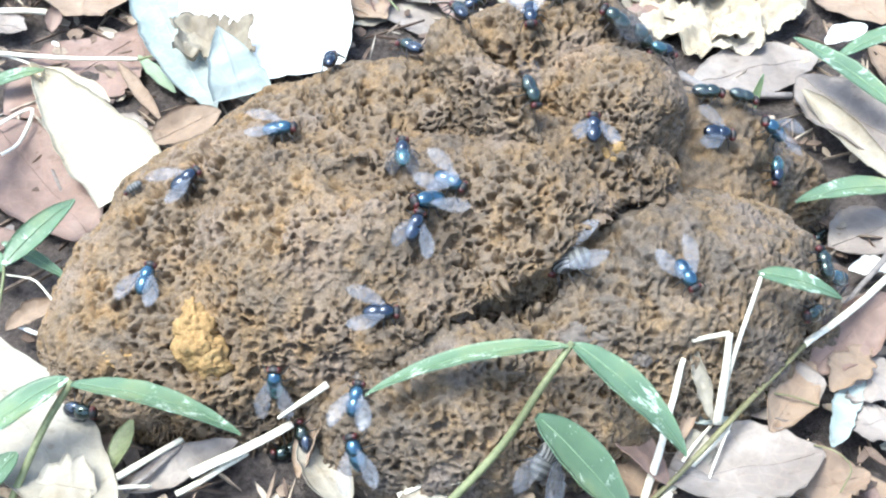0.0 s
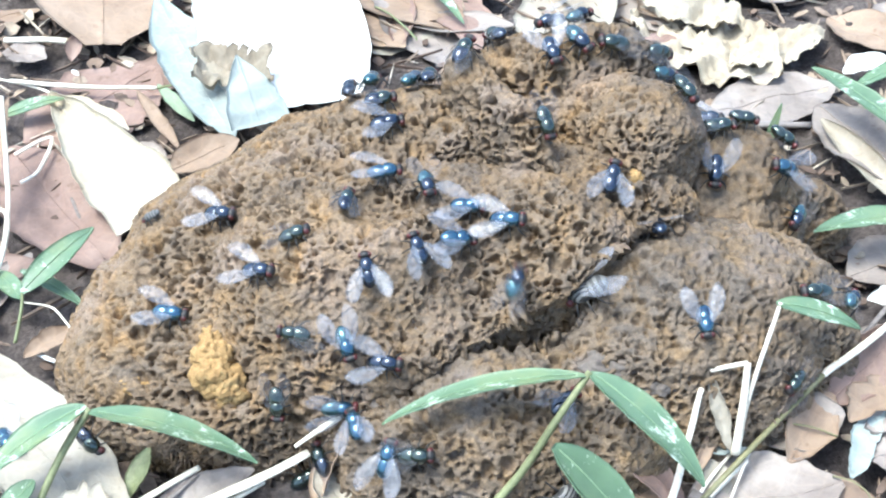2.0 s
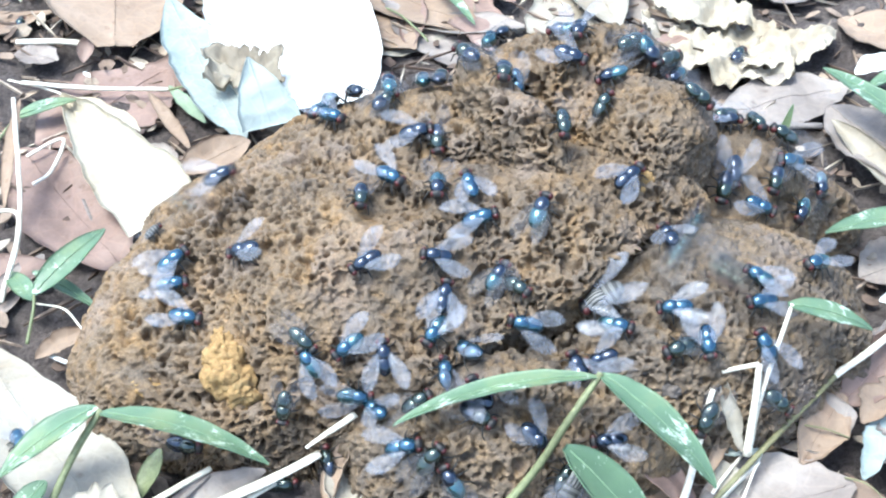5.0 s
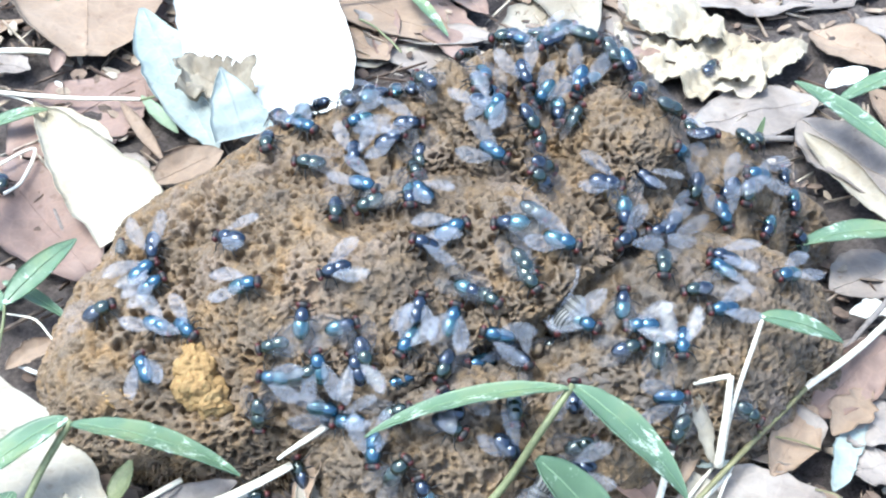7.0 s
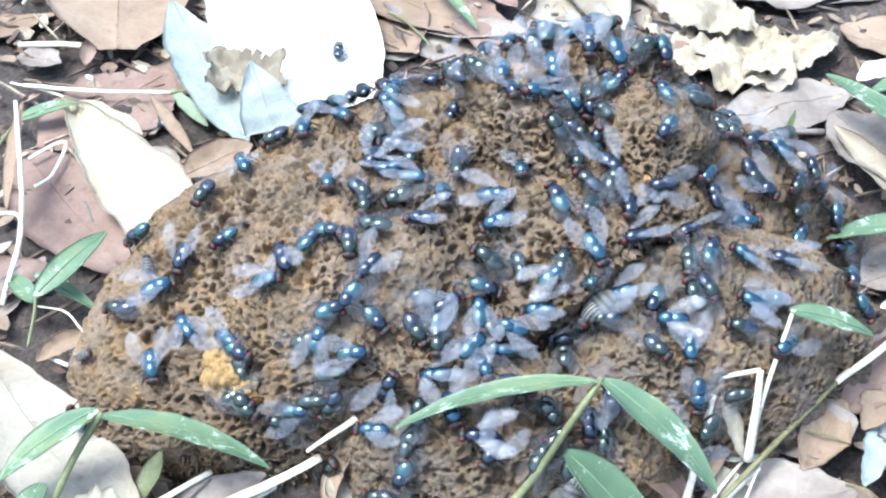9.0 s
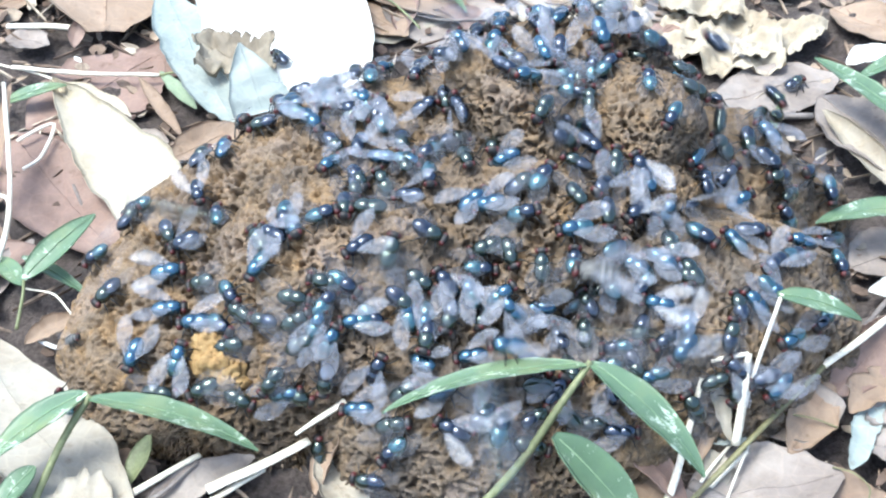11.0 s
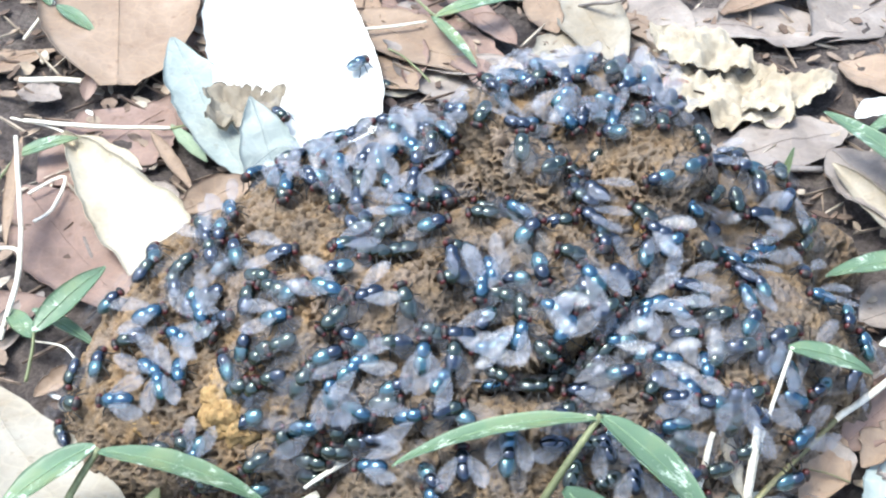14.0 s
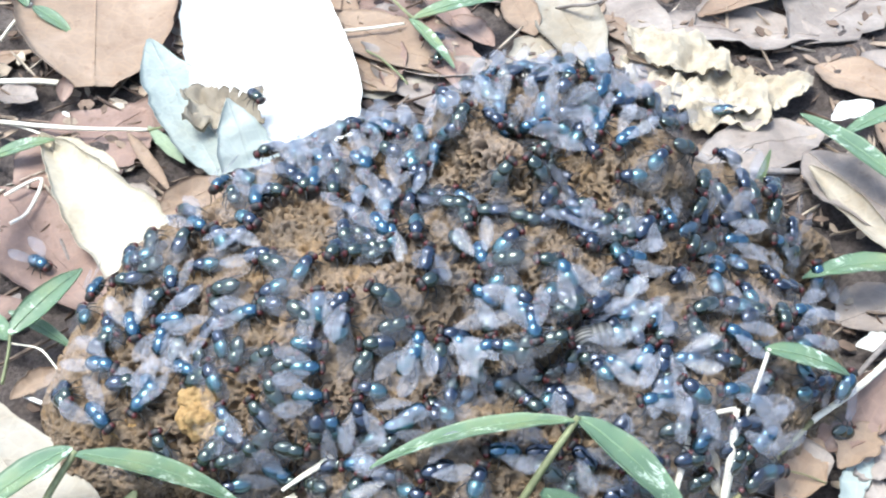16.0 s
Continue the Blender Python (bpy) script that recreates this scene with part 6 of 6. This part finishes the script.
fly("g", (12.5, -48, -19, 33, 144), (14, -46, -19, 36, -141), (16, -46, -18, 36, -117))
fly("t", (12.5, -23, -25, 35, -169), (14, -24, -22, 36, -169), (16, -11, -33, 30, -161))
fly("n", (12.5, -3, -22, 35, -99), (14, -4, -20, 36, 91), (16, -3, -20, 36, 91))
fly("c", (12.5, -2, -31, 28, 102), (14, -2, -32, 28, 147), (16, -1, -30, 28, 134))
fly("b", (12.5, -7, -48, 20, 91))
fly("t", (12.5, 36, 174, 4, -76), (14, -37, 142, 8, 49), (16, -58, 121, -2, 96))
fly("b", (12.5, 14, 60, 60, 87), (14, 16, 58, 62, 84), (16, 11, 60, 59, 101))
fly("i", (12.5, 14, 50, 62, 89))
fly("g", (12.5, 12, 24, 64, -179), (14, 12, 22, 63, 82), (16, 17, 20, 57, 153))
fly("i", (12.5, 41, 52, 63, -88), (14, 44, 49, 61, -93), (16, 41, 48, 59, -179))
fly("g", (12.5, 52, 37, 59, 11), (14, 45, 33, 62, -93), (16, 52, 37, 59, 37))
fly("n", (12.5, 23, 34, 47, -64), (14, 23, 33, 51, -50), (16, 19, 26, 58, -150))
fly("n", (12.5, 20, 11, 52, 61), (14, 20, 11, 52, 27), (16, 22, 12, 53, 61))
fly("i", (12.5, 3, 28, 56, 63))
fly("g", (12.5, 7, 18, 49, -96), (14, 5, 22, 48, 90), (16, 1, 16, 50, -16))
fly("n", (12.5, 14, 3, 51, 22), (14, 11, 16, 51, -40), (16, 10, 12, 51, -179))
fly("c", (12.5, 33, -0, 48, -37), (14, 29, 4, 49, -87), (16, 31, 6, 47, -92))
fly("n", (12.5, 99, 110, 4, 41), (14, -29, 144, -1, -32), (16, -4, 156, 3, -110))
fly("g", (12.5, 50, 8, 43, -94), (14, 54, 11, 42, -27), (16, 56, 14, 42, -125))
fly("n", (12.5, 32, -2, 48, -83), (14, 30, 4, 48, -158), (16, 36, 11, 45, -15))
fly("b", (12.5, 38, -5, 38, 60), (14, 47, -8, 39, 148), (16, 47, -9, 39, 77))
fly("g", (12.5, 57, -6, 38, -121), (14, 56, -8, 37, 13), (16, 56, -12, 36, 116))
fly("b", (12.5, 80, 4, 33, -179), (14, 82, 4, 32, -179), (16, 82, -0, 32, -159))
fly("i", (12.5, 83, -8, 28, 1), (14, 87, -10, 22, 93), (16, 85, -12, 23, 1))
fly("i", (12.5, 45, -25, 29, -150), (14, 45, -26, 29, 5), (16, 48, -18, 35, 86))
fly("n", (12.5, 59, -24, 31, 85), (14, 61, -24, 30, 34), (16, 69, -20, 28, 57))
fly("n", (12.5, 34, -25, 29, -160), (14, 29, -19, 31, 147), (16, 33, -16, 32, 167))
fly("c", (12.5, 36, -25, 28, -176), (14, 40, -16, 33, 31), (16, 43, -13, 37, -79))
fly("b", (12.5, 71, -29, 21, -105), (14, 73, -27, 20, -133), (16, 70, -28, 21, -119))
fly("g", (12.5, 83, -20, -5, -44), (14, 55, -34, 17, -167), (16, 56, -33, 14, 71))
fly("c", (12.5, 8, -46, 23, 88), (14, 7, -41, 23, 90), (16, 6, -46, 24, 79))
fly("i", (12.5, 61, -27, 25, 127), (14, 58, -26, 30, 95), (16, 54, -27, 29, 96))
fly("c", (12.5, 34, -9, 44, 29), (14, 38, -4, 43, 42), (16, 38, -2, 43, 20))
fly("i", (12.5, 67, 3, 37, 8), (14, 63, 5, 38, 130), (16, 80, 10, 30, 24))
fly("t", (12.5, -70, -32, 14, 100), (14, -61, -32, 18, -117), (16, -50, -29, 26, 95))
fly("n", (12.5, -43, -23, 34, 176), (14, -43, -23, 33, -158), (16, -39, -11, 42, 163))
fly("n", (12.5, 77, -9, 32, 30), (14, 70, -11, 35, 30), (16, 69, -7, 37, 41))
fly("g", (12.5, -37, -21, 39, -8), (14, -41, -19, 39, -153), (16, -40, -20, 37, 31))
fly("g", (12.5, 44, -2, 40, 159), (14, 37, -4, 38, -124), (16, 34, -6, 36, -171))
fly("c", (12.5, 76, -2, 34, 29), (14, 67, 2, 37, 111), (16, 69, 1, 36, 117))
fly("g", (12.5, 24, -31, 26, -68), (14, 26, -34, 23, -3), (16, 26, -42, 19, 88))
fly("b", (12.5, 40, -9, 37, 156), (14, 40, -9, 38, 72), (16, 43, -1, 39, 78))
fly("g", (12.5, 29, -22, 29, 81), (14, 28, -29, 26, -7), (16, 29, -29, 25, -147))
fly("g", (12.5, -76, 4, 32, -172), (14, -68, 10, 36, 34), (16, -70, 11, 35, -159))
fly("g", (12.5, -13, 11, 49, 86), (14, -3, 3, 48, 174), (16, 2, 5, 49, -59))
fly("c", (12.5, 71, -31, 15, -138), (14, 71, -31, 12, 29), (16, 72, -31, 14, -15))
fly("n", (12.5, 30, -10, 44, -160), (14, 29, -11, 43, 51), (16, 27, -10, 45, -121))
fly("b", (12.5, 39, 46, 60, -159), (14, 67, 16, 33, 57), (16, 69, 14, 34, 117))
fly("n", (12.5, -58, -15, 28, 42), (14, -48, -23, 28, 46), (16, -41, -28, 28, 94))
fly("c", (12.5, 15, -3, 48, 6), (14, 17, -3, 47, -84), (16, 17, -6, 43, -42))
fly("b", (12.5, 47, 7, 42, 94), (14, 45, 6, 38, 170), (16, 42, 7, 44, 170))
fly("g", (12.5, -30, -17, 39, 166), (14, -31, -14, 42, -126), (16, -33, -14, 44, -46))
fly("n", (12.5, 39, -28, 27, -85), (14, 39, -32, 24, -163), (16, 38, -31, 26, -111))
fly("c", (12.5, 33, -29, 26, -180), (14, 31, -30, 22, 111), (16, 23, -24, 27, 73))
fly("g", (12.5, -77, -28, 16, -65), (14, -71, -30, 17, -160), (16, -70, -31, 14, -31))
fly("b", (12.5, 69, -26, 25, -40), (14, 72, -22, 26, -22), (16, 68, -24, 27, 148))
fly("i", (12.5, 68, -28, 23, -149), (14, 63, -26, 26, 129), (16, 66, -27, 25, 161))
fly("g", (12.5, -58, -8, 31, -175), (14, -61, -7, 31, -38), (16, -62, -10, 28, -115))
fly("g", (12.5, 29, -9, 33, 74), (14, 27, -12, 34, -90), (16, 24, -17, 40, 17))
fly("c", (12.5, -49, 15, 44, 159), (14, -60, 17, 41, -92), (16, -48, 17, 45, -39))
fly("g", (12.5, 62, -30, 21, -102), (14, 62, -31, 20, -142), (16, 67, -30, 19, -102))
fly("n", (14, -95, -15, 5, 104), (16, -75, -18, 24, 11))
fly("n", (14, -93, -8, 18, -132), (16, -87, -17, 21, -64))
fly("n", (14, -92, -17, 17, -12), (16, -88, -18, 20, -47))
fly("c", (16, -10, 33, 51, -129))
fly("g", (16, -52, 26, 45, 109))
fly("n", (16, -38, 33, 50, 34))
fly("g", (16, -71, 19, 36, 98))
fly("n", (16, -28, 26, 47, -87))
fly("b", (16, -1, 34, 53, 34))
fly("n", (16, -6, 166, 4, -179))
fly("b", (16, -112, 50, 3, -37))
fly("b", (16, -87, 20, 21, -98))
fly("b", (16, -60, -16, 27, -38))
fly("i", (16, -13, -42, 21, 1))
fly("g", (16, -12, -36, 25, -131))
fly("g", (16, -20, -43, 18, 62))
fly("t", (16, 36, 54, 63, 56))
fly("b", (16, 20, 40, 59, -142))
fly("g", (16, 22, 36, 54, 33))
fly("i", (16, 28, 42, 61, -157))
fly("c", (16, 28, 38, 57, -61))
fly("i", (16, 35, 28, 59, -65))
fly("b", (16, 42, 28, 62, -138))
fly("s", (16, 46, 32, 62, 87))
fly("t", (16, 84, 125, 4, 1))
fly("t", (16, 28, 13, 50, 1))
fly("i", (16, 31, 9, 48, -119))
fly("n", (16, 48, 16, 48, -117))
fly("i", (16, 86, 41, 26, -67))
fly("g", (16, 42, 12, 48, -86))
fly("t", (16, 81, 35, 26, 169))
fly("b", (16, 95, 41, 11, 113))
fly("g", (16, 103, 45, -3, -30))
fly("g", (16, 76, -4, 34, -89))
fly("b", (16, 12, -17, 29, -139))
fly("g", (16, 92, -13, 9, -27))
fly("b", (16, 56, -29, 23, -97))
fly("n", (16, 68, -33, 14, -85))
fly("c", (16, 81, -17, 24, -6))
fly("g", (16, 64, -32, 18, 82))
fly("n", (16, -45, -32, 21, -41))
fly("n", (16, 44, -8, 38, -47))
fly("n", (16, -1, -25, 31, 93))
fly("n", (16, 35, 12, 49, 51))
fly("g", (16, 18, 12, 53, -28))
fly("n", (16, -55, -15, 30, 63))
fly("c", (16, -73, 14, 35, -166))
fly("n", (16, 28, 48, 64, 63))
fly("c", (16, -17, -34, 23, 142))
fly("n", (16, 53, -32, 19, 9))
fly("g", (16, 62, 24, 32, -146))
fly("n", (16, 63, -30, 21, 68))
fly("n", (16, 27, 30, 51, 89))
fly("b", (14, 9, 54, 60, -142), (16, 10, 53, 61, -116))
fly("b", (12.5, 10, 59, 59, -110), (14, 13, 51, 62, -58), (16, 13, 58, 61, -76))
fly("i", (9, 16, 49, 63, -91), (12.5, 19, 51, 63, -58), (14, 17, 51, 63, -95), (16, 15, 53, 63, -97))
fly("b", (9, 19, 56, 65, 170), (12.5, 21, 57, 65, 180), (14, 17, 55, 65, 176), (16, 20, 58, 65, 176))
fly("i", (12.5, 27, 50, 65, 50), (14, 26, 55, 65, 11), (16, 24, 58, 65, 15))
fly("b", (9, 29, 50, 65, -84), (12.5, 31, 58, 64, -92), (14, 29, 55, 65, -42), (16, 29, 50, 65, -66))
fly("t", (12.5, 36, 51, 64, -78), (14, 37, 51, 64, -78), (16, 34, 52, 64, -81))
fly("t", (14, 42, 52, 63, -97), (16, 42, 49, 61, -126))
fly("i", (12.5, 45, 51, 61, -66), (14, 44, 50, 62, -89), (16, 43, 49, 61, -71))
fly("n", (12.5, 48, 56, 58, -98), (14, 47, 50, 58, -65), (16, 49, 51, 57, -86))
fly("i", (7, 9, 26, 64, -49), (9, 9, 28, 64, -77), (12.5, 9, 34, 63, -9), (14, 10, 29, 63, -18), (16, 9, 34, 63, -47))
fly("n", (12.5, 17, 42, 57, 8), (14, 15, 43, 56, -28), (16, 16, 44, 57, -59))
fly("b", (9, 20, 43, 61, -89), (12.5, 20, 43, 61, -72), (14, 23, 43, 59, -69), (16, 23, 43, 59, -81))
fly("i", (12.5, 23, 43, 58, -99), (14, 26, 41, 60, -87), (16, 23, 41, 58, -173))
fly("t", (12.5, 32, 41, 59, -37), (14, 32, 45, 61, -16), (16, 35, 43, 60, -26))
fly("b", (14, 35, 37, 60, -95), (16, 37, 34, 60, -99))
fly("i", (12.5, 46, 33, 62, -90), (14, 44, 46, 58, -150), (16, 49, 48, 55, -117))
fly("i", (12.5, 49, 48, 55, -119), (14, 47, 37, 62, -116), (16, 53, 53, 52, -122))
fly("b", (12.5, -36, 44, 46, -141), (14, -36, 47, 47, -93), (16, -35, 47, 47, -85))
fly("c", (12.5, -31, 43, 49, -107), (14, -28, 45, 50, -152), (16, -30, 42, 49, -96))
fly("c", (12.5, -24, 40, 53, -98), (14, -21, 47, 53, -177), (16, -23, 45, 53, -97))
fly("t", (9, -19, 45, 53, -119), (12.5, -20, 47, 53, -103), (14, -16, 42, 53, -88), (16, -19, 43, 53, -118))
fly("i", (12.5, -11, 42, 54, -93), (14, -13, 41, 54, -53), (16, -13, 41, 54, -68))
fly("n", (12.5, -47, 44, 44, 147), (14, -44, 39, 46, -170), (16, -44, 44, 44, -160))
fly("i", (7, -42, 46, 45, -61), (9, -41, 46, 45, -7), (12.5, -41, 48, 45, -43), (14, -39, 41, 47, -48), (16, -39, 43, 46, -40))
fly("t", (7, -37, 40, 48, -113), (9, -38, 46, 45, -120), (12.5, -34, 39, 48, -126), (14, -35, 35, 49, -122), (16, -36, 44, 46, -117))
fly("i", (12.5, -28, 34, 49, -58), (14, -25, 34, 51, -130), (16, -29, 35, 51, -71))
fly("b", (12.5, -25, 35, 52, -32), (14, -22, 35, 51, 24), (16, -22, 33, 51, -47))
fly("c", (12.5, -10, 34, 52, -35), (14, -13, 34, 52, -94), (16, -9, 31, 51, -75))
fly("b", (12.5, -56, 46, 37, -56), (14, -55, 46, 37, -107), (16, -56, 39, 38, -99))
fly("n", (14, -45, 25, 47, -87), (16, -42, 25, 47, -23))
fly("i", (14, -39, 28, 48, -65), (16, -39, 30, 48, -41))
fly("b", (12.5, -33, 36, 48, -105), (14, -32, 30, 49, -98), (16, -33, 28, 49, -94))
fly("c", (12.5, -7, 17, 48, -140), (14, -6, 22, 47, -74), (16, -10, 22, 47, -107))
fly("t", (9, -14, 12, 49, -16), (12.5, -13, 12, 50, -29), (14, -17, 13, 50, -8), (16, -15, 15, 49, -80))
fly("n", (9, -27, 9, 49, -42), (12.5, -24, 8, 48, -64), (14, -28, 8, 49, -58), (16, -25, 8, 49, -80))
fly("n", (12.5, -25, 4, 47, -74), (14, -26, 1, 48, -87), (16, -25, 4, 47, -126))
fly("b", (14, 21, -16, 41, -118), (16, 25, -13, 40, -126))
fly("g", (12.5, 25, -15, 42, -33), (14, 22, -9, 42, 4), (16, 26, -12, 44, 8))
fly("b", (12.5, 26, -13, 37, -78), (14, 31, -9, 36, -49), (16, 31, -10, 33, -78))
fly("g", (14, 17, -19, 37, -58), (16, 20, -15, 34, -56))
fly("n", (12.5, 30, -16, 33, -107), (14, 32, -14, 34, -127), (16, 30, -15, 33, -134))
fly("n", (12.5, 23, -14, 27, 65), (14, 24, -12, 27, 55), (16, 26, -13, 28, 86))
fly("g", (14, 31, -9, 42, -52), (16, 35, -5, 37, -93))
fly("c", (14, 20, -12, 43, -9), (16, 18, -12, 43, -1))
fly("c", (14, 39, -9, 36, 90), (16, 38, -11, 36, 117))
fly("b", (12.5, 46, -9, 39, 147), (14, 42, -6, 38, -166), (16, 42, -7, 37, -146))
fly("n", (12.5, 28, -8, 45, -21), (14, 26, -8, 45, -73), (16, 27, -10, 45, -25))


def motions():
    paths = [(ob, fly_path(stops, rng)) for ob, stops, rng in SWARM_LIST]
    for ob, rows in paths:
        walk(ob, rows)


motions()
